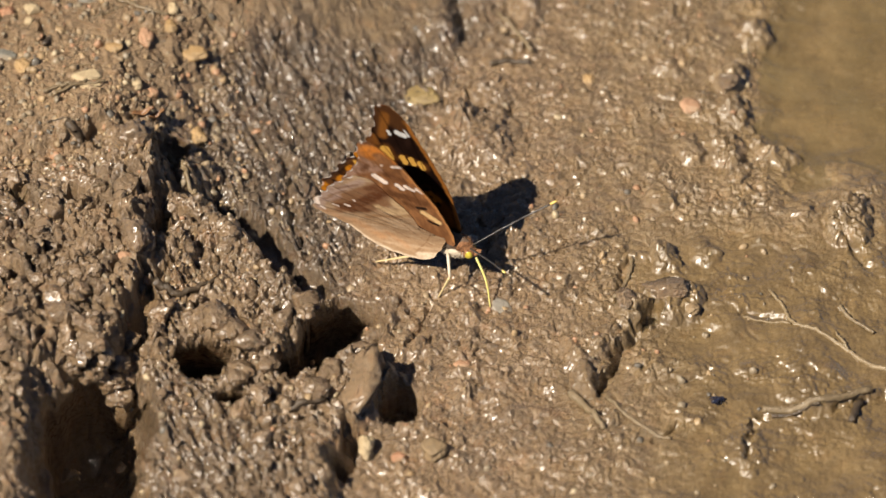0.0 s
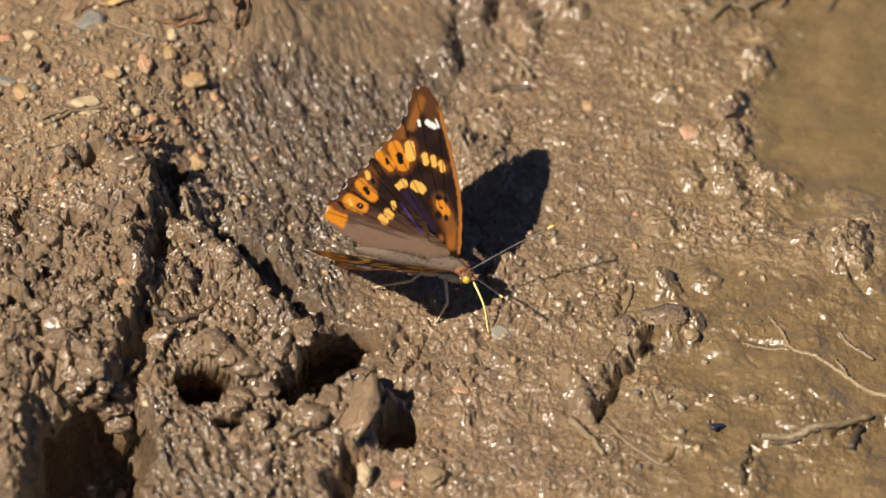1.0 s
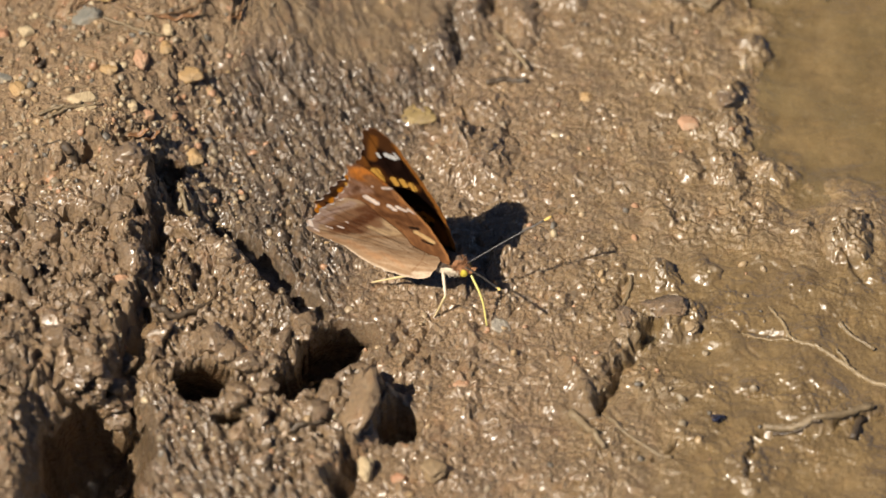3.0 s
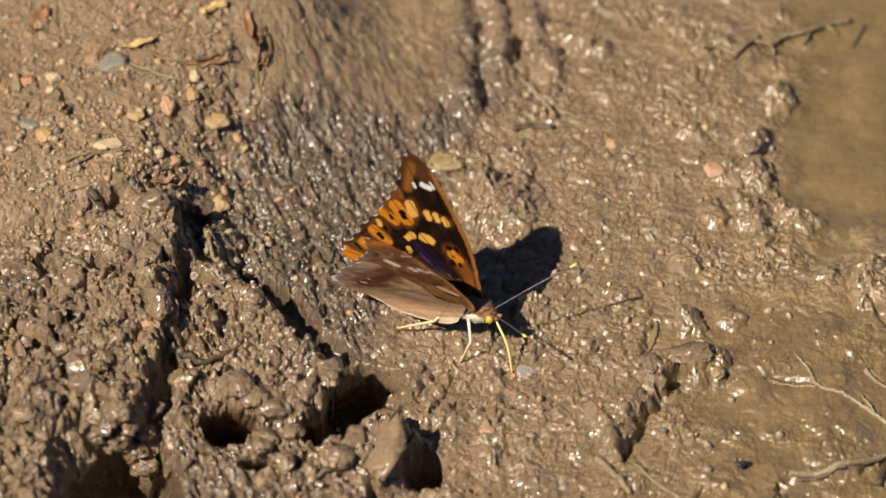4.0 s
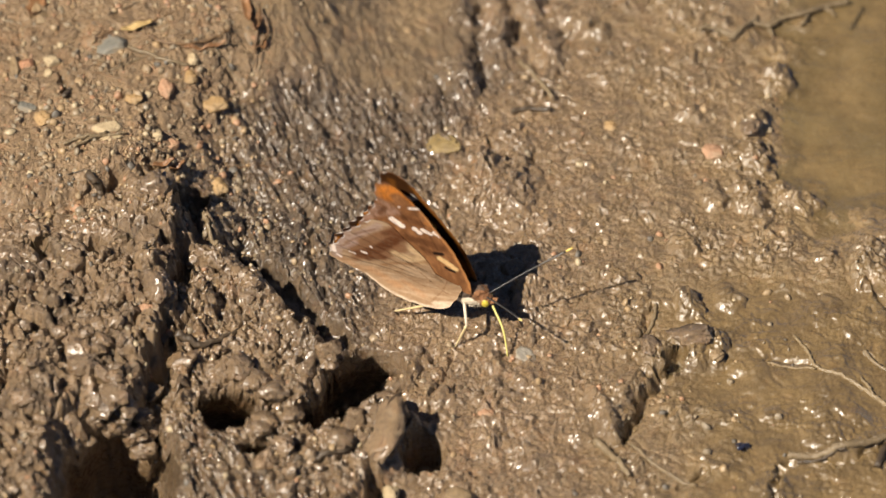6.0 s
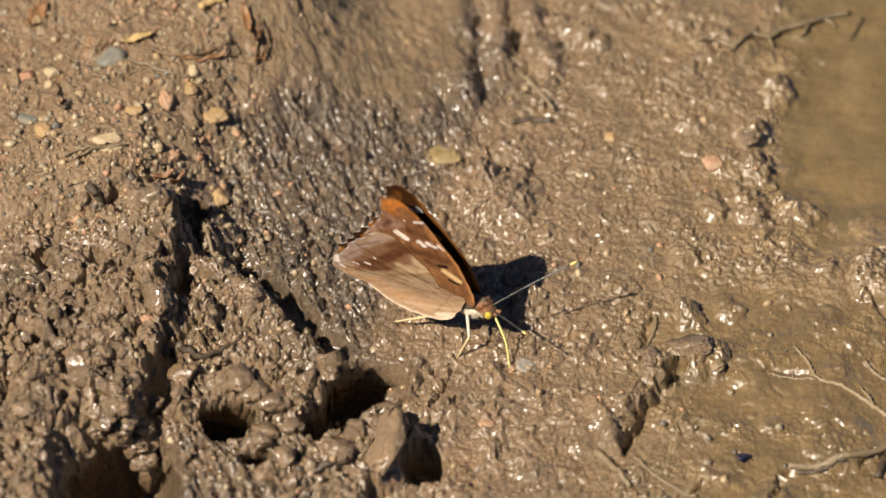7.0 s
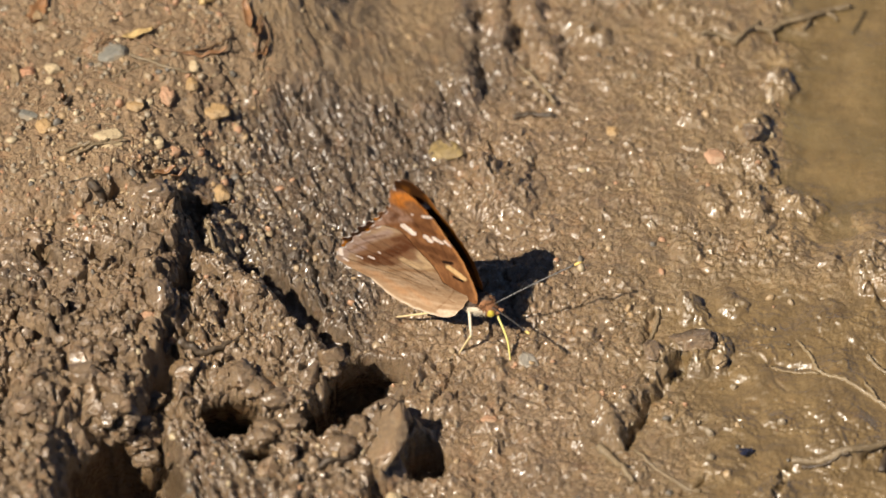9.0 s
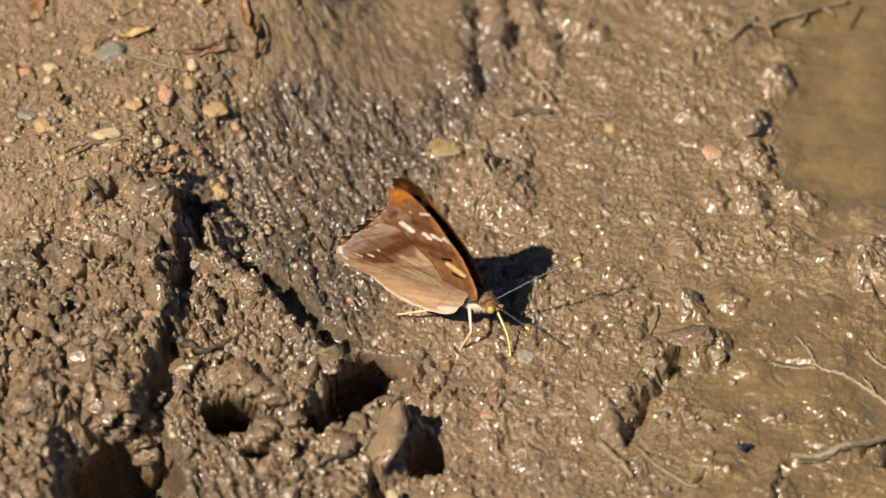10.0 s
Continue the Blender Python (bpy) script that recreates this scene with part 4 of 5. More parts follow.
def scrap(x, y, long, wide, turn, curl, lift, mat, label, seed):
    """A curled scrap of dead leaf with a ragged rim, lying on the mud."""
    rng = random.Random(seed)
    nu, nv = 14, 7
    ragged = [[1 + rng.uniform(-0.22, 0.12) for _ in range(nu)] for _ in (0, 1)]
    verts, faces = [], []
    for face in (0.0, -0.14):
        for i in range(nu):
            u = 2 * i / (nu - 1) - 1
            half = wide * math.sqrt(max(0.06, 1 - u * u))
            for j in range(nv):
                v = 2 * j / (nv - 1) - 1
                w = v * half * ragged[0 if v < 0 else 1][i]
                h = curl * (u * u + 0.9 * v * v) + 0.25 * math.sin(5 * u + seed) + 0.12 * math.sin(9 * v + 3 * u)
                verts.append(Vector((u * long, w, h + face)) * MM)
    half_count = nu * nv
    for i in range(nu - 1):
        for j in range(nv - 1):
            k = i * nv + j
            faces += [(k, k + nv, k + nv + 1, k + 1), (k + half_count, k + half_count + 1, k + half_count + nv + 1, k + half_count + nv)]
    rim = [i * nv for i in range(nu)] + [(nu - 1) * nv + j for j in range(1, nv)] + [i * nv + nv - 1 for i in range(nu - 2, -1, -1)] + [j for j in range(nv - 2, 0, -1)]
    for a, b in zip(rim, rim[1:] + rim[:1]):
        faces.append((a, a + half_count, b + half_count, b))
    ob = mesh_object("leaf_scrap", verts, faces, MAT[mat])
    ob.matrix_basis = pose(x * MM, y * MM, (ground_z(x, y) + lift) * MM, rng.uniform(-14, 14), rng.uniform(-10, 10), turn)
    return tagged(ob, label, "leaf", "scraps of dead leaf")


def build_scraps():
    scrap(-82.0, 71.0, 3.6, 1.7, 75, 0.9, 0.3, "leaf", "curled orange-brown dead leaf on the mud", 1)
    scrap(-42.3, 69.5, 3.4, 0.9, 100, 0.7, 0.5, "leaf", "narrow curled brown leaf standing in mud", 2)
    scrap(-40.3, 66.3, 2.6, 0.8, 82, 0.8, 0.4, "leaf", "narrow curled brown leaf standing in mud", 3)
    scrap(-39.6, 63.0, 1.3, 1.0, 30, 0.5, 0.3, "leaf", "small red-brown scrap of dead leaf", 4)
    scrap(-57.4, 30.6, 2.2, 0.7, 20, 0.5, 0.5, "leaf", "curled brown leaf over a crevice", 5)
    scrap(-54.8, 31.2, 1.8, 0.6, 38, 0.6, 0.6, "leaf", "curled brown leaf over a crevice", 6)
    scrap(-62.9, 63.8, 3.2, 1.0, 28, 0.4, 0.7, "straw", "flat yellow scrap of dry leaf", 7)
    scrap(-52.4, 58.4, 2.4, 0.5, -12, 0.3, 0.4, "leaf", "thin brown strip of dead leaf", 8)
    scrap(-48.6, 60.0, 2.8, 0.45, 14, 0.3, 0.4, "leaf", "thin brown strip of dead leaf", 9)


build_scraps()


def build_fly():
    """A small dark insect on the silt."""
    x, y = 48.9, -35.0
    fly = tagged(new("fly"), "tiny blue-black fly sitting on silt", "insect")
    z = ground_z(x, y)
    fly.matrix_basis = pose(x * MM, y * MM, z * MM, 0, 0, 20) @ Matrix.Scale(0.72, 4)
    for name, cx, rx, ry, rz, cz in (("abdomen", -0.9, 1.0, 0.7, 0.6, 0.9), ("thorax", 0.3, 0.8, 0.75, 0.7, 1.1), ("head", 1.3, 0.5, 0.6, 0.5, 1.0)):
        me = rock_mesh(name, rx, ry, rz, 3, 0.05, 2)
        me.materials.append(MAT["fly"])
        ob = new(name, me)
        ob.parent, ob.location = fly, (cx * MM, 0, cz * MM)
    for i, side in enumerate((-1, 1)):
        v = [(0.3, 0.2 * side, 1.7), (-1.0, 0.3 * side, 1.6), (-2.2, 0.9 * side, 1.2), (-1.2, 1.3 * side, 1.4), (0.0, 0.7 * side, 1.6)]
        v = [Vector(p) * MM for p in v] + [Vector((p[0], p[1], p[2] - 0.06)) * MM for p in v]
        f = [(0, 1, 2, 3, 4), (9, 8, 7, 6, 5)] + [(k, k + 5, (k + 1) % 5 + 5, (k + 1) % 5) for k in range(5)]
        mesh_object("wing", v, f, MAT["fly"], fly, smooth=False)
        for lx, out in ((0.9, 1.5), (0.3, 1.8), (-0.3, 1.6)):
            v, f = tube([(lx, 0.4 * side, 0.9), (lx * 1.4, out * 0.6 * side, 1.1), (lx * 2.2, out * side, 0.0)], [0.1, 0.08, 0.06], 5)
            mesh_object("leg", v, f, MAT["fly"], fly)


build_fly()


# ---- the butterfly ----
# Its own space: x ahead, y to its left, z up, in mm; wings: back along the body and out from it.
ROOT = Vector((0.4, -1.7, 9.2))


def stance(shift=0.0, rise=0.0, dip=0.0):
    """The butterfly's pose: mm to the right and up from its usual stance, and degrees by which it dips its head."""
    turn = (4.46, -7.88, -21.25)
    return pose((ROOT.x + shift) * MM, ROOT.y * MM, (ROOT.z + rise) * MM, turn[0], turn[1] + dip, turn[2]) @ Matrix.Translation((0, 0, -9.2 * MM))


BODY = stance(-0.6, -0.3, 0.5)
TO_BODY = BODY.inverted()


def closed_curve(points, count):
    p = np.array(points, float).reshape(-1, 2)
    n = len(p)
    out = []
    for i in range(n):
        a, b, c, d = p[i - 1], p[i], p[(i + 1) % n], p[(i + 2) % n]
        for t in np.linspace(0, 1, 24, endpoint=False):
            out.append(0.5 * (2 * b + (c - a) * t + (2 * a - 5 * b + 4 * c - d) * t * t + (3 * b - a - 3 * c + d) * t**3))
    out = np.array(out)
    step = np.hypot(*(np.roll(out, -1, 0) - out).T)
    at = np.concatenate([[0], np.cumsum(step)])
    out = np.concatenate([out, out[:1]])
    want = np.linspace(0, at[-1], count, endpoint=False)
    return np.stack([np.interp(want, at, out[:, 0]), np.interp(want, at, out[:, 1])], 1)


FORE = (0.0, 0.2, -1.1, 1.6, -0.7, 7.4, 0.3, 12.7, 2.1, 17.8, 4.3, 23.6, 6.4, 28.0, 8.6, 30.9, 10.3, 31.7, 11.9, 31.1, 12.8, 29.0, 13.0, 26.6, 13.8, 24.3, 15.5, 21.5, 17.2, 19.2, 18.4, 17.2, 16.7, 14.9, 11.8, 10.3, 6.1, 5.7, 2.3, 2.4)
HIND = (1.0, 1.8, 4.8, 2.2, 7.1, 8.1, 10.2, 12.8, 13.2, 17.2, 16.5, 17.9, 18.7, 16.6, 19.9, 15.3, 21.8, 13.5, 23.0, 12.1, 24.2, 9.9, 25.5, 8.1, 26.9, 6.6, 27.3, 4.8, 26.4, 3.2, 23.6, 1.7, 20.3, 0.0, 16.0, -3.6, 11.5, -5.6, 8.2, -6.1, 6.0, -5.9, 3.5, -4.6)


def lay(colour, mask, new_colour):
    return colour * (1 - mask[:, None]) + np.array(new_colour) * mask[:, None]


ORANGE, YELLOW, DARK, WHITE = (0.60, 0.215, 0.015), (0.74, 0.40, 0.08), (0.013, 0.006, 0.004), (0.72, 0.70, 0.66)
VEINS_FORE, VEINS_HIND = (78, 70, 62, 54, 47, 39), (36, 29, 22, 15, 9)


def vein_lines(a, b, angles):
    away, turn = np.hypot(a - 1.0, b - 1.0), np.degrees(np.arctan2(b - 1.0, a - 1.0))
    out = np.zeros_like(a)
    for g in angles:
        out = np.maximum(out, np.exp(-((radians(1) * (turn - g) * away / 0.16) ** 2)) * ease((away - 7) / 4))
    return out


def stroke(a, b, path, r, soft=0.3):
    """1 on a rounded mark r mm about a line on the wing."""
    pts = list(zip(path[::2], path[1::2]))
    near = np.full_like(a, 1e9)
    for (ax, ay), (bx, by) in zip(pts, pts[1:]):
        ex, ey = bx - ax, by - ay
        k = np.clip(((a - ax) * ex + (b - ay) * ey) / (ex * ex + ey * ey + 1e-9), 0, 1)
        near = np.minimum(near, (a - ax - k * ex) ** 2 + (b - ay - k * ey) ** 2)
    ragged = 0.2 * perlin(a / 0.8, b / 0.8, 3) + 0.1 * perlin(a / 0.3, b / 0.3, 4)
    return ease((r - np.sqrt(near) + ragged) / soft + 0.5)


def marks(col, a, b, colour, rows, soft=0.3, strength=1.0):
    for *path, r in rows:
        col = lay(col, strength * stroke(a, b, path, r, soft), colour)
    return col


def fore_top(a, b):
    streak = fbm(a / 3, b / 6, 90, 2)
    col = np.tile(np.array(DARK), (len(a), 1))
    col = lay(col, ease(0.25 + streak), (0.026, 0.012, 0.008))
    col = marks(col, a, b, (0.026, 0.014, 0.050), ((11.3, 9.9, 6.6, 5.4, 1.6),), 2.2, 0.5)
    col = marks(col, a, b, (0.10, 0.06, 0.36), ((12.2, 9.8, 9.8, 7.2, 7.0, 4.3, 0.16),), 0.4, 0.9)
    col = marks(col, a, b, (0.085, 0.034, 0.012), ((10.4, 31.2, 8.8, 28.9, 6.2, 27.1, 2.4), (11.7, 29.6, 11.7, 24.5, 1.2)), 1.6, 0.9)
    col = marks(col, a, b, (0.26, 0.095, 0.018), ((10.4, 29.0, 11.1, 26.0, 11.6, 23.8, 0.9), (13.6, 23.2, 13.2, 21.6, 0.6)), 1.0, 0.8)
    col = marks(col, a, b, (0.10, 0.045, 0.02), ((14.1, 22.3, 16.4, 19.8, 18.0, 17.7, 0.5),), 0.9, 0.8)
    col = marks(col, a, b, (0.34, 0.115, 0.018), ((2.4, 8.0, 1.3, 5.8, 0.9, 2.6, 1.0), (4.9, 2.2, 3.2, 3.6, 0.5)), 1.1, 0.8)
    col = marks(col, a, b, (0.17, 0.060, 0.014), ((14.4, 19.2, 12.6, 16.4, 2.0), (17.3, 17.4, 15.2, 15.6, 1.6), (4.4, 10.6, 1.6, 6.0, 1.6), (17.0, 18.6, 14.0, 22.0, 1.0),
        (11.4, 20.2, 11.0, 18.0, 1.4), (8.3, 18.4, 4.0, 17.0, 0.9)), 1.6, 0.7)
    col = marks(col, a, b, ORANGE, ((14.5, 19.2, 12.6, 16.4, 1.4), (17.4, 17.4, 15.0, 15.6, 1.0), (4.1, 10.1, 2.7, 8.7, 0.9)), 0.45)
    col = marks(col, a, b, YELLOW, (
        (11.6, 20.0, 11.1, 18.2, 1.05), (13.2, 11.8, 11.9, 12.9, 0.65), (12.3, 13.0, 11.6, 12.6, 0.6), (9.7, 12.8, 8.1, 12.3, 0.95),
        (8.3, 18.6, 7.9, 17.4, 0.66), (6.6, 18.5, 6.2, 17.3, 0.6), (4.9, 17.8, 4.4, 16.6, 0.58)), 0.35)
    col = marks(col, a, b, WHITE, ((10.3, 24.9, 10.1, 24.3, 0.34), (8.6, 25.0, 7.1, 24.4, 0.55), (6.9, 25.7, 6.2, 24.5, 0.22)), 0.22)
    col = marks(col, a, b, (0.010, 0.006, 0.005), (
        (13.4, 17.9, 13.0, 17.0, 0.68), (15.9, 16.7, 15.6, 16.2, 0.36), (4.3, 8.0, 4.1, 7.6, 0.6), (2.6, 7.8, 2.4, 7.4, 0.4), (4.7, 11.3, 4.2, 11.2, 0.5), (3.2, 11.2, 2.9, 10.8, 0.4),
        (3.9, 9.5, 3.6, 9.2, 0.16)), 0.35)
    return lay(col, stroke(a, b, FORE[2:14], 0.65, 0.5), (0.32, 0.120, 0.024))


def hind_top(a, b):
    streak = fbm(a / 6, b / 2, 95, 3)
    hair = perlin(a / 5, b / 0.35, 97)
    col = np.tile(np.array(DARK), (len(a), 1))
    col = lay(col, ease(0.2 + streak), (0.028, 0.013, 0.008))
    inner = ease((5.0 + 0.10 * a - b) / 3.0 + 0.5 + 0.5 * streak + 0.4 * hair)
    col = lay(col, 0.85 * inner, (0.085, 0.044, 0.026))
    col = lay(col, 0.8 * ease((2.4 - b + 0.07 * a) / 2.2 + 0.5 + 0.6 * streak + 0.6 * hair), (0.21, 0.135, 0.092))
    col = marks(col, a, b, (0.09, 0.055, 0.34), ((12.0, 8.9, 9.4, 6.0, 7.2, 3.9, 0.12),), 0.5, 0.6)
    col = marks(col, a, b, (0.11, 0.05, 0.02), ((20.3, 14.4, 22.8, 11.8, 25.4, 7.9, 0.5),), 0.8, 0.8)
    col = marks(col, a, b, (0.17, 0.060, 0.014), ((26.0, 5.2, 22.0, 7.7, 19.6, 10.6, 19.0, 13.4, 1.9),), 1.8, 0.6)
    col = marks(col, a, b, ORANGE, ((22.6, 7.8, 19.9, 7.1, 1.35), (20.6, 11.3, 18.0, 9.4, 1.15), (27.0, 6.0, 25.4, 3.9, 0.8), (26.8, 4.3, 23.4, 3.0, 0.6), (25.4, 4.8, 23.2, 4.4, 0.7)), 0.6)
    col = marks(col, a, b, YELLOW, ((19.6, 13.6, 19.2, 12.8, 0.5), (13.7, 8.7, 13.4, 8.0, 0.5), (14.6, 6.8, 14.0, 6.3, 0.75), (15.7, 5.6, 14.8, 5.1, 0.7), (22.6, 7.9, 22.0, 7.2, 0.4)), 0.35)
    col = marks(col, a, b, (0.009, 0.005, 0.005), ((19.6, 10.5, 19.0, 10.0, 0.5), (20.5, 7.3, 20.1, 7.1, 0.52), (18.4, 12.4, 18.1, 12.0, 0.4)), 0.3)
    col = marks(col, a, b, (0.045, 0.022, 0.014), ((19.6, 15.4, 21.8, 13.3, 24.0, 10.1, 25.4, 8.0, 26.9, 6.4, 0.35),), 0.4, 0.9)
    col = marks(col, a, b, DARK, ((24.6, 7.2, 23.4, 6.2, 0.3), (21.8, 9.6, 20.0, 8.6, 18.2, 8.0, 0.25), (18.6, 15.4, 16.4, 13.0, 0.2)), 0.35)
    return marks(col, a, b, (0.35, 0.33, 0.40), ((20.3, 7.3, 20.2, 7.2, 0.13),), 0.15)


def fore_under(a, b):
    streak, speck = fbm(a / 1.6, b / 6, 100, 3), fbm(a / 0.9, b / 1.6, 102, 3)
    col = np.tile(np.array((0.150, 0.064, 0.025)), (len(a), 1))
    col = lay(col, ease(0.35 + 1.3 * streak), (0.225, 0.100, 0.040))
    col = marks(col, a, b, (0.42, 0.140, 0.022), ((10.6, 29.2, 7.2, 30.4, 1.3), (7.0, 30.2, 5.2, 26.6, 0.9), (11.2, 28.0, 10.6, 26.8, 0.9)), 1.8, 0.9)
    col = marks(col, a, b, (0.085, 0.036, 0.017), ((10.7, 31.6, 8.0, 32.4, 6.0, 31.6, 0.7),), 0.7, 0.9)
    col = marks(col, a, b, (0.27, 0.165, 0.115), ((17.4, 18.6, 13.6, 23.2, 1.3), (13.6, 21.6, 10.0, 22.8, 1.0), (12.2, 25.6, 10.6, 24.0, 0.6)), 1.8, 0.8)
    col = marks(col, a, b, (0.085, 0.034, 0.014), ((13.4, 21.4, 12.0, 23.4, 0.6), (8.6, 21.2, 5.0, 19.8, 0.8), (9.0, 15.2, 6.0, 14.4, 2.4, 13.4, 1.0), (6.6, 12.4, 5.4, 11.2, 0.6), (16.4, 21.4, 14.6, 23.6, 0.5)), 1.0, 0.85)
    col = marks(col, a, b, (0.30, 0.115, 0.03), ((2.6, 22.0, 1.2, 17.0, 0.1, 11.0, 0.6), (4.2, 20.4, 2.4, 19.6, 0.5)), 0.9, 0.7)
    col = lay(col, 0.55 * ease(0.2 + 2.0 * speck), (0.115, 0.050, 0.022))
    col = marks(col, a, b, (0.58, 0.38, 0.17), ((3.5, 9.9, 1.9, 8.4, 1.1, 7.4, 0.72),), 0.5)
    col = marks(col, a, b, (0.64, 0.53, 0.44), (
        (6.5, 24.5, 5.0, 24.8, 0.4), (4.4, 26.1, 3.8, 24.9, 0.22), (11.1, 20.1, 9.5, 18.6, 0.72), (7.0, 18.2, 6.2, 17.2, 0.6), (5.3, 18.2, 3.9, 17.3, 0.5),
        (2.9, 17.9, 2.1, 17.0, 0.55), (8.8, 24.4, 8.7, 24.4, 0.22)), 0.3)
    col = marks(col, a, b, (0.014, 0.008, 0.006), ((4.3, 11.4, 2.8, 11.5, 0.48), (3.0, 7.4, 2.4, 6.7, 0.3), (2.2, 6.7, 1.4, 6.4, 0.36)), 0.28)
    return lay(col, 0.85 * stroke(a, b, FORE[2:12], 0.5, 0.5), (0.36, 0.16, 0.055))


def hind_under(a, b):
    a, b = 0.997 * a - 0.078 * b, 0.997 * b + 0.078 * a  # as it lies with the wings shut
    streak, speck = fbm(a / 6, b / 1.3, 105, 3), fbm(a / 1.4, b / 0.8, 108, 3)
    col = np.tile(np.array((0.285, 0.180, 0.100)), (len(a), 1))
    col = lay(col, ease(0.3 + 1.6 * streak), (0.36, 0.245, 0.148))
    col = marks(col, a, b, (0.155, 0.070, 0.032), ((20.0, 9.0, 15.0, 12.8, 9.6, 16.4, 2.6), (15.8, 8.2, 11.0, 11.6, 1.4), (21.6, 6.2, 18.0, 8.0, 0.9)), 1.4, 0.85)
    col = marks(col, a, b, (0.090, 0.032, 0.013), ((20.4, 7.8, 16.6, 9.6, 12.8, 13.4, 9.2, 16.6, 1.1), (14.6, 11.4, 10.6, 14.6, 0.9), (19.0, 6.6, 15.6, 8.0, 0.7), (13.6, 15.4, 11.0, 17.0, 0.7)), 0.9, 0.85)
    col = marks(col, a, b, (0.295, 0.205, 0.165), ((18.4, 18.4, 21.6, 14.6, 24.6, 9.6, 25.4, 6.6, 1.0), (21.6, 11.8, 18.4, 14.6, 14.4, 17.6, 0.8), (23.4, 9.0, 20.6, 11.2, 0.6)), 1.1, 0.8)
    col = marks(col, a, b, (0.15, 0.075, 0.042), ((22.6, 10.6, 18.4, 13.6, 0.22), (20.4, 13.6, 15.4, 16.4, 0.25), (23.9, 9.4, 22.0, 10.5, 0.2), (19.4, 17.4, 17.0, 17.6, 0.3)), 0.6, 0.7)
    col = marks(col, a, b, (0.50, 0.34, 0.18), ((8.7, 13.8, 6.2, 10.2, 0.5), (8.4, 12.0, 6.6, 9.4, 7.6, 8.6, 1.2), (12.6, 9.6, 9.4, 8.6, 0.9)), 1.0, 0.85)
    col = marks(col, a, b, (0.22, 0.115, 0.052), ((12.6, 6.6, 9.6, 7.2, 6.4, 8.5, 0.35), (6.6, 8.4, 4.9, 6.8, 0.5), (16.0, 5.4, 13.0, 6.6, 0.4)), 0.8, 0.75)
    col = marks(col, a, b, (0.46, 0.20, 0.07), ((24.6, 5.4, 22.0, 3.9, 19.6, 3.4, 0.8), (18.6, 3.4, 13.9, -0.4, 0.9), (12.9, 1.3, 9.0, -2.2, 0.6)), 1.4, 0.25)
    col = marks(col, a, b, (0.52, 0.41, 0.29), ((4.7, -4.9, 8.6, -5.3, 11.9, -4.6, 16.2, -2.3, 20.2, 1.5, 0.42), (6.5, -4.1, 2.6, -3.6, 0.8)), 0.7, 0.85)
    col = lay(col, 0.28 * ease(0.15 + 2.0 * speck), (0.17, 0.10, 0.055))
    col = marks(col, a, b, (0.17, 0.085, 0.038), ((4.2, 7.0, 3.6, 4.6, 3.5, 3.0, 4.9, 0.2, 7.3, -3.6, 0.10), (9.6, 6.4, 7.0, 2.6, 5.0, 0.4, 0.07), (5.0, 0.2, 3.8, -0.6, 0.09), (13.8, 4.0, 8.4, 0.6, 0.07), (4.4, 3.0, 5.6, 4.2, 0.06)), 0.25, 0.8)
    col = marks(col, a, b, (0.66, 0.55, 0.46), ((17.6, 10.5, 17.4, 10.2, 0.2), (19.8, 8.6, 18.9, 8.2, 0.26), (25.4, 9.6, 25.6, 7.6, 0.4), (25.2, 6.6, 24.6, 6.0, 0.3), (22.4, 8.0, 21.4, 7.6, 0.2)), 0.3)
    return marks(col, a, b, (0.05, 0.025, 0.015), ((7.0, 2.6, 6.9, 2.5, 0.17),), 0.15)


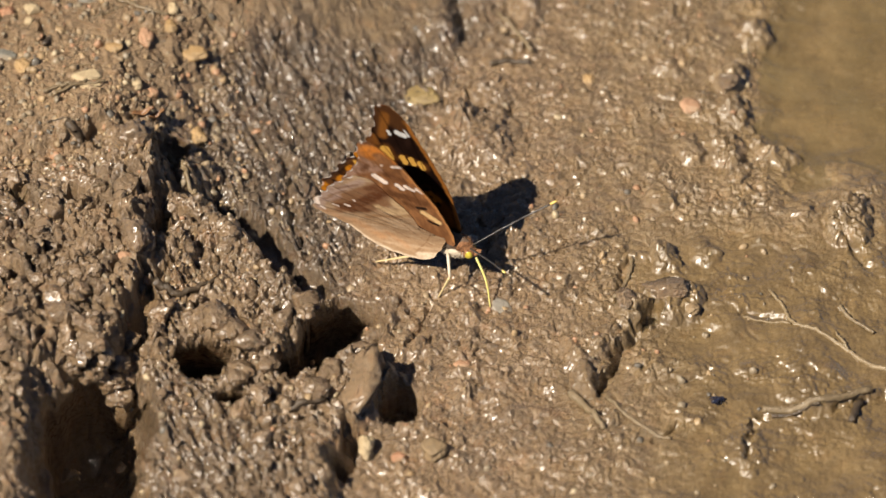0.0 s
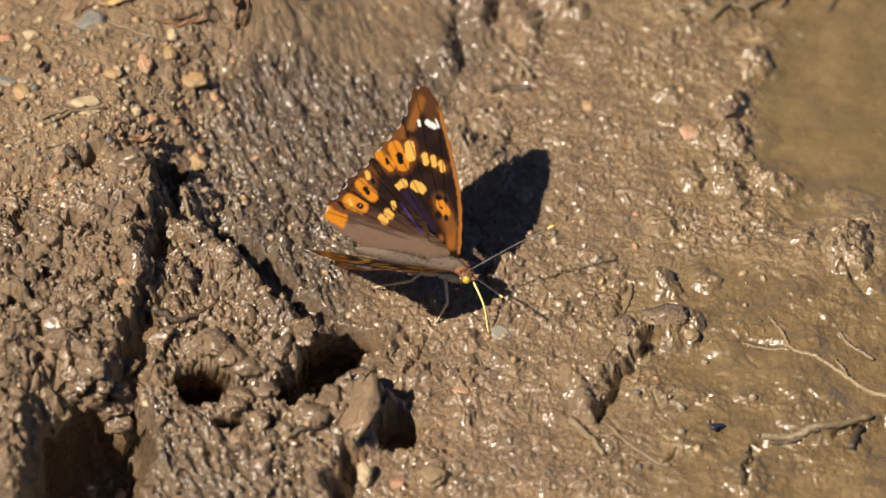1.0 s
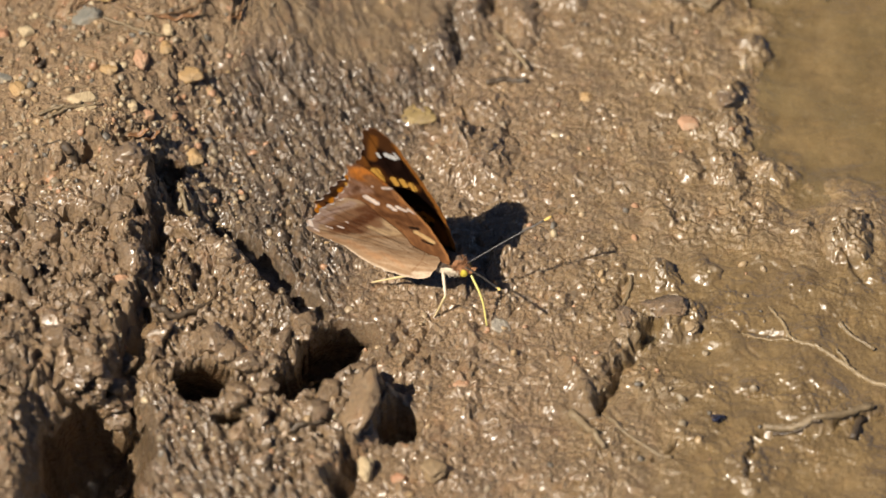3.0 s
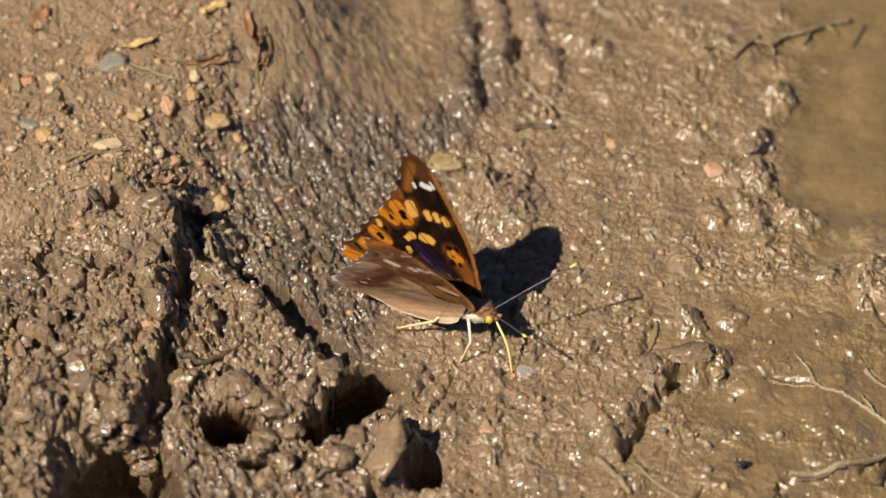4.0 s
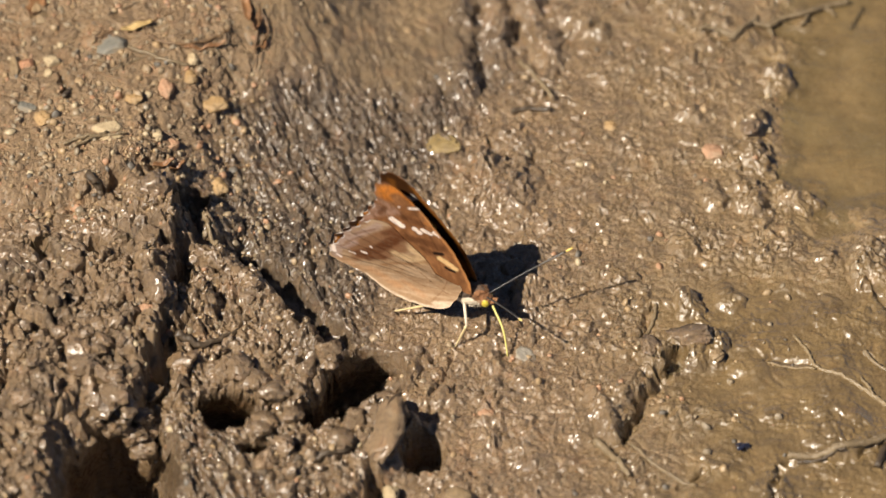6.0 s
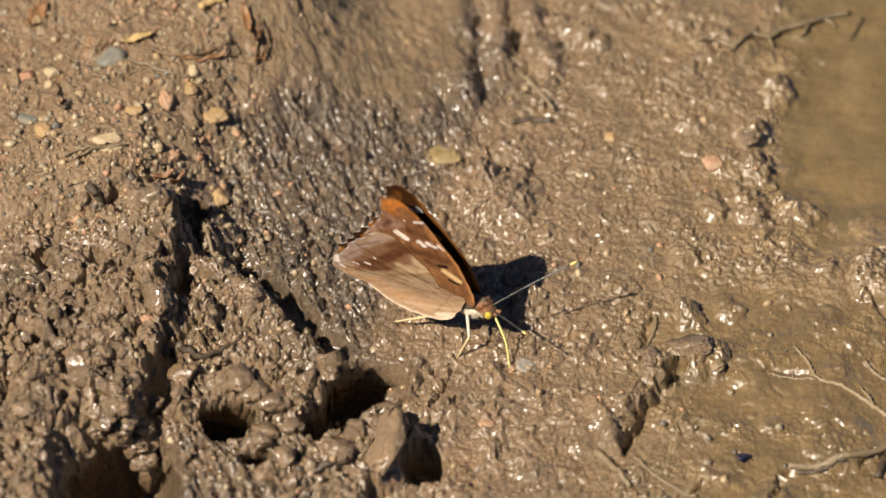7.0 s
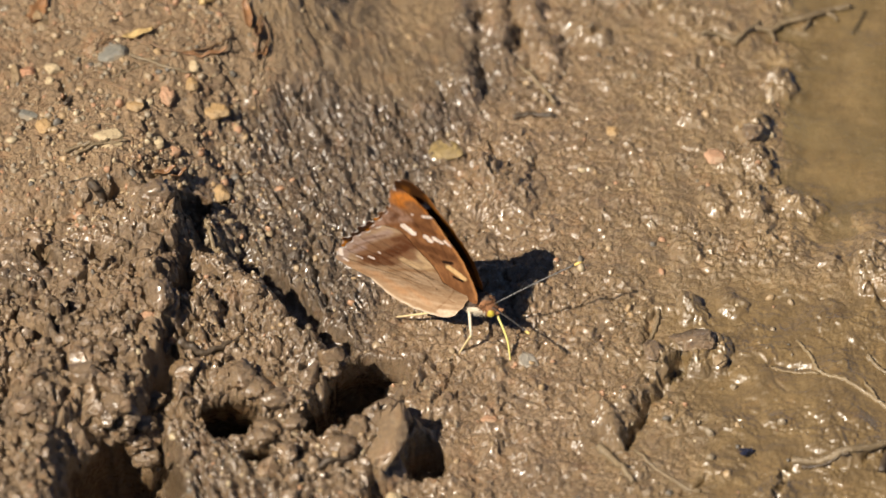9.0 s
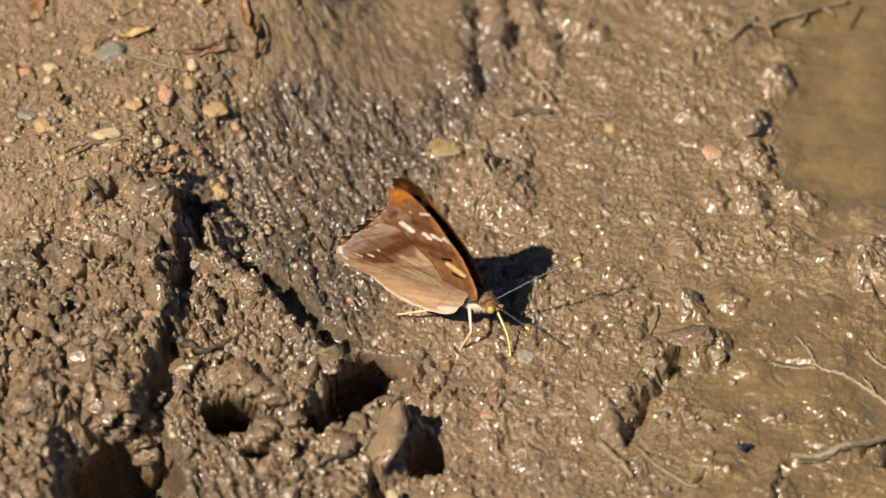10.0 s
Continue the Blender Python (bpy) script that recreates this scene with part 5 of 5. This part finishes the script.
def wing_mesh(name, outline, centre, side, top, under, veins, level):
    """A thin cambered wing with a scaled upper and under side. side: 1 the left wing, -1 the right one."""
    rim, rings = 280, 64
    edge = closed_curve(outline, rim)
    mid = np.array(centre)
    outer_rim = (edge[:, 0] > 12) & (edge[:, 1] > 16) & (edge[:, 1] < 30) if name == "forewing" else (edge[:, 0] > 16.5) & (edge[:, 1] > 3)
    scallop = np.where(outer_rim, 0.022, 0.006)
    edge = mid + (edge - mid) * (1 + scallop * np.sin(np.arange(rim) * 2 * np.pi / 11.0))[:, None]
    ks = (np.arange(1, rings + 1) / rings) ** 0.85
    flat = np.concatenate([mid[None], (mid + ks[:, None, None] * (edge - mid)[None]).reshape(-1, 2)])
    a, b = flat[:, 0], flat[:, 1]
    vein = vein_lines(a, b, veins)
    camber = 0.12 * np.sin(np.clip(b / 32, 0, 1) * np.pi) + 0.22 * fbm(a / 8, b / 8, 7) + level
    flap = 0.8 * np.logaddexp(0, -b / 0.8)  # the inner margin folds down beside the abdomen
    camber, across = camber - 0.30 * flap, b + 0.36 * flap
    thick = 0.07
    up = np.stack([-a * 0.975, side * across * 0.975, camber + thick], 1)
    low = np.stack([-a * 0.975, side * across * 0.975, camber - thick], 1)
    n = len(flat)
    tri, quad = [], []
    for i in range(rim):
        tri.append((0, 1 + i, 1 + (i + 1) % rim))
    for r in range(rings - 1):
        p = 1 + r * rim
        for i in range(rim):
            j = (i + 1) % rim
            quad.append((p + i, p + rim + i, p + rim + j, p + j))
    faces, mats = [], []
    last = 1 + (rings - 1) * rim
    turned = np.cross(edge[0] - mid, edge[1] - mid) * side < 0
    for f in tri + quad:
        g = tuple(k + n for k in f[::-1])
        faces += [f, g] if turned else [f[::-1], g[::-1]]
        mats += [0, 1]
    for i in range(rim):
        j = (i + 1) % rim
        faces.append((last + i, last + n + i, last + n + j, last + j))
        mats.append(1)
    me = bpy.data.meshes.new(name)
    me.from_pydata((np.concatenate([up, low]) * MM).tolist(), [], faces)
    me.polygons.foreach_set("use_smooth", [True] * len(faces))
    me.polygons.foreach_set("material_index", mats)
    outer = np.concatenate([[0.0], np.repeat(ks, rim)])
    fringe = ease((outer - 0.962) / 0.02) * (b > 4) * ((b > 18) & (a > 11) if name == "forewing" else a > 17)
    cols = []
    for paint, dark in ((top, 0.55), (under, 0.28)):
        c = paint(a, b) * (0.68 if paint is top else 1.5 if paint is fore_under else 1.32)
        c = c * (1 - dark * vein[:, None])
        c = lay(c, (0.4 if paint is top else 0.85) * fringe * ease(0.3 - 2 * np.sin((np.arange(n) - 1) % rim * 2 * np.pi / 11.0)), (0.70, 0.62, 0.55))
        cols.append(np.concatenate([np.clip(c, 0, 1), np.ones((n, 1))], 1))
    me.attributes.new("scales", "FLOAT_COLOR", "POINT").data.foreach_set("color", np.concatenate(cols).ravel().astype(np.float32))
    me.attributes.new("vein", "FLOAT", "POINT").data.foreach_set("value", np.concatenate([vein, vein]).astype(np.float32))
    me.materials.append(MAT["wing_top"])
    me.materials.append(MAT["wing_under"])
    return me


def fur_mesh(name, centre, radii, count, length, material, parent, seed, lean=(-0.6, 0, 0.1), upper=-0.3, label=""):
    """Short hairs on an oval body."""
    rng = random.Random(seed)
    verts, faces = [], []
    while len(faces) < count:
        d = Vector((rng.gauss(0, 1), rng.gauss(0, 1), rng.gauss(0, 1))).normalized()
        if d.z < upper:
            continue
        p = Vector(centre) + Vector((d.x * radii[0], d.y * radii[1], d.z * radii[2])) * 0.97
        way = (d + Vector(lean) + 0.35 * Vector((rng.uniform(-1, 1), rng.uniform(-1, 1), rng.uniform(-1, 1)))).normalized()
        side = way.cross(Vector((rng.uniform(-1, 1), rng.uniform(-1, 1), rng.uniform(-1, 1)))).normalized() * 0.05
        tip = p + way * length * rng.uniform(0.6, 1.2)
        k = len(verts)
        verts += [(p - side) * MM, (p + side) * MM, tip * MM]
        faces.append((k, k + 1, k + 2))
    return mesh_object(name, verts, faces, material, parent, label, smooth=False)


def oval(name, centre, radii, material, parent, turn=(0, 0, 0), label="", bands=0.0):
    bm = bmesh.new()
    bmesh.ops.create_uvsphere(bm, u_segments=28, v_segments=20, radius=1.0)
    m = pose(0, 0, 0, *turn)
    for v in bm.verts:
        k = 1 + bands * math.sin(v.co.x * 16) + 0.03 * noise.noise(v.co * 3)
        p = m @ Vector((v.co.x * radii[0], v.co.y * radii[1] * k, v.co.z * radii[2] * k))
        v.co = (Vector(centre) + p) * MM
    me = bpy.data.meshes.new(name)
    bm.to_mesh(me)
    bm.free()
    me.polygons.foreach_set("use_smooth", [True] * len(me.polygons))
    me.materials.append(material)
    ob = new(name, me)
    ob.parent = parent
    return tagged(ob, label)


def to_body(*p):
    """From the place to the butterfly's own space, in mm."""
    q = TO_BODY @ (Vector(p) * MM)
    return tuple(q / MM)


WINGS, INSECT = [], []
HINGE = 9.2


def build_butterfly():
    fly = tagged(new("butterfly"), "brown butterfly with orange eyespots and white wing spots drinking on mud", "butterfly")
    fly.matrix_basis = BODY
    INSECT.append(fly)
    oval("thorax", (-1.0, 0, 8.7), (4.2, 1.45, 2.1), MAT["fur_grey"], fly, (0, -4, 0), "grey-brown furry thorax")
    fur_mesh("thorax_hair", (-1.2, 0, 8.7), (4.0, 1.45, 2.1), 900, 0.6, MAT["fur_grey"], fly, 1)
    oval("ruff", (1.5, 0, 8.5), (1.9, 1.45, 1.7), MAT["fur"], fly, (0, 10, 0), "reddish brown furry ruff")
    fur_mesh("collar_hair", (1.4, 0, 8.6), (1.9, 1.5, 1.75), 700, 0.45, MAT["fur"], fly, 5, (-0.3, 0, 0.2), -0.8, "reddish brown ruff")
    oval("breast", (0.0, 0, 7.1), (3.4, 1.7, 1.5), MAT["pale"], fly, (0, -4, 0), "cream furry breast")
    fur_mesh("breast_hair", (0.0, 0, 7.1), (3.4, 1.75, 1.5), 700, 0.6, MAT["pale"], fly, 6, (-0.8, 0, -0.3), -1.0)
    oval("abdomen", (-11.5, 0, 8.9), (8.0, 1.05, 1.3), MAT["fur_grey"], fly, (0, 4, 0), "grey-brown ringed abdomen", 0.03)
    fur_mesh("abdomen_hair", (-11.0, 0, 9.0), (7.4, 1.05, 1.25), 700, 0.8, MAT["fur_grey"], fly, 2, (-1.0, 0, 0.0))
    hx, hy, hz = 2.78, -0.55, 7.6
    head = oval("head", (hx, hy, hz), (1.5, 1.5, 1.45), MAT["fur"], fly, (0, 0, 0), "brown furry head")
    fur_mesh("head_hair", (hx - 0.4, hy, hz + 0.3), (1.4, 1.3, 1.3), 260, 0.8, MAT["fur"], head, 3, (0.1, 0, 0.6), 0.0)
    for s in (-1, 1):
        oval("eye", (hx + 0.35, hy + s * 0.95, hz - 0.05), (0.85, 0.62, 0.95), MAT["eye"], head, (0, 0, 0), "yellow-green compound eye")
        v, f = tube([(hx + 0.9, hy + 0.35 * s, hz - 0.5), (hx + 1.8, hy + 0.3 * s, hz - 0.1), (hx + 2.7, hy + 0.2 * s, hz + 0.5)], [0.4, 0.42, 0.08], 8)
        mesh_object("palp", v, f, MAT["fur"], head, "brown pointed palp")
        v, f = tube([(hx - 0.6, hy + 1.3 * s, hz - 1.0), (hx - 0.55, hy + 1.55 * s, hz - 0.1), (hx - 0.5, hy + 1.35 * s, hz + 0.7)], [0.12, 0.18, 0.1], 6)
        mesh_object("collar", v, f, MAT["pale"], head, "white line behind the eye")
    # antennae
    for tip, s, seed in (((18.8, -0.6, 17.9), 1, 1), ((9.2, -14.0, 12.4), -1, 2)):
        tx, ty, tz = to_body(*tip)
        bx, by, bz = hx + 0.8, hy + 0.5 * s, hz + 1.1
        pts = smooth_path([(bx, by, bz), (bx + 0.5 * (tx - bx), by + 0.5 * (ty - by), bz + 0.5 * (tz - bz) + 0.25), (tx, ty, tz)], 12)
        n = len(pts)
        cut = n - 3
        v, f = tube(pts[:cut + 1], [0.15 + 0.10 * max(0, (i - 0.75 * n) / (0.25 * n)) for i in range(cut + 1)], 7)
        stem = mesh_object("antenna", v, f, MAT["antenna"], fly, "thin black antenna with an orange tip")
        v, f = tube(pts[cut:], [0.22, 0.27, 0.14][:n - cut], 8)
        mesh_object("club", v, f, MAT["club"], stem, "orange antenna tip")
    # legs: foot, knee and hip in the place
    legs = (((-2.4, -5.1, 6.4), (-1.0, -6.7, 4.2), (-3.2, -6.4, 0.0)), ((-6.2, -1.8, 5.8), (-7.7, -1.0, 4.2), (-14.7, 1.7, 0.0)))
    for i, (hip, knee, foot) in enumerate(legs):
        foot = (foot[0], foot[1], ground_z(foot[0], foot[1]) + 0.15)
        a, b, c = to_body(*hip), to_body(*knee), to_body(*foot)
        for s in (1, -1):
            q = [(p[0], p[1] * s, p[2]) for p in ((a[0], 0.3 * a[1], a[2]), b, c)]
            if s == -1:
                w = BODY @ (Vector(q[2]) * MM) / MM
                q[2] = to_body(w.x, w.y, ground_z(w.x, w.y) + 0.15)
            v, f = tube(smooth_path(q[:2], 4), [0.3, 0.33, 0.31, 0.28, 0.26], 7)
            leg = mesh_object("leg", v, f, MAT["pale"], fly, "pale slender leg")
            mid = [q[1], tuple((u + w) / 2 for u, w in zip(q[1], q[2])), q[2]]
            v, f = tube(smooth_path(mid, 4), [0.29, 0.28, 0.26, 0.24, 0.22, 0.2, 0.18, 0.17, 0.15], 7)
            mesh_object("tarsus", v, f, MAT["leg_yellow"], leg, "yellowish lower leg")
    # proboscis
    px, py = 6.5, -10.4
    start, end = Vector((hx + 1.2, hy, hz - 1.0)), Vector(to_body(px, py, ground_z(px, py) + 0.1))
    bow = (start + end) / 2 + Vector((0.7, 0, 0.4))
    v, f = tube(smooth_path([start, bow, end], 10), [0.26 - 0.006 * i for i in range(21)], 8)
    mesh_object("proboscis", v, f, MAT["proboscis"], fly, "yellow-green drinking proboscis")
    for s in (1, -1):
        for name, outline, centre, top, under, veins, level in (
            ("forewing", FORE, (9.5, 17.0), fore_top, fore_under, VEINS_FORE, 0.05),
            ("hindwing", HIND, (14.5, 8.8), hind_top, hind_under, VEINS_HIND, -0.05),
        ):
            wing = new(name, wing_mesh(name, outline, centre, s, top, under, veins, level))
            wing.parent = fly
            tagged(wing, "%s dark above with orange marks, brown below" % name)
            WINGS.append((wing, s))


build_butterfly()

# how far each wing stands from upright, in degrees, at each time: left, right
FIRST_OPENING = (
    (0.0, 2, 10), (0.1, 14, 15), (0.2, 24, 20), (0.3, 29, 24), (0.4, 31, 25.5), (0.5, 33.5, 28), (0.6, 38, 36), (0.7, 43, 45), (0.8, 46, 49), (0.9, 46, 49),
    (1.0, 41, 46), (1.1, 35, 39), (1.2, 22, 26), (1.3, 6, 13), (1.4, -6, 8.5), (1.5, -7, 7.9), (2.2, -7, 7.9),
)
SECOND_OPENING = (
    (2.9, -5, 9), (3.1, 9, 15), (3.3, 25, 24), (3.4, 30, 30), (3.5, 36, 36), (3.6, 39, 42), (3.8, 40, 43), (3.9, 32, 36), (4.0, 11, 22), (4.1, 2, 12),
    (4.2, -4, 7.5), (4.5, -6.5, 6.8), (5.0, -5.5, 5.0), (5.5, -6, 5.4), (6.8, -7, 6.8), (7.5, -7, 7.5), (8.0, -7, 7.5), (8.5, -5.5, 4.7), (9.0, -6, 5.1), (9.5, -6, 5.5),
    (10.0, -6, 5.4),
)


# how the body shifts and dips as it drinks: time, mm aside, mm up, degrees of dip
SWAY = (
    (0.0, 0.3, -0.4, 0.5), (0.5, -0.55, 0.0, 0), (1.0, 0.0, 0.0, 0), (1.5, -0.4, -0.1, -1.0), (2.0, -0.73, 0.07, -1.7), (2.8, -0.5, 0.0, -1.0), (3.5, 0.1, -0.2, 0), (4.0, -0.4, -0.1, -0.2),
    (4.5, -0.74, -0.17, -0.5), (5.0, -0.77, -0.06, 0.2), (5.5, -1.0, -0.25, -0.2), (6.3, -0.8, -0.4, 0.7), (7.0, -0.41, -0.56, 1.6), (7.5, -0.73, -0.1, 0.55), (8.0, -0.26, -1.5, 3.4), (8.5, 0.0, -0.85, 3.4),
    (9.0, -0.32, -1.23, 3.75), (9.5, -0.37, -1.55, 3.75), (10.0, -0.15, -1.12, 3.2),
)


def motions():
    for insect in INSECT:
        walk(insect, [(t, stance(*sway)) for t, *sway in SWAY])
    for wing, s in WINGS:
        rows = []
        for t, left, right in FIRST_OPENING + SECOND_OPENING:
            open_by = left if s == 1 else right
            turn = -s * 4.5 * ease((22 - open_by) / 14) if wing.name.startswith("hindwing") else 0.0
            rows.append((t, pose(0, s * 1.5 * MM, HINGE * MM, s * (90 - open_by), 0, 0) @ pose(0, 0, 0, 0, 0, turn)))
        walk(wing, rows)


motions()
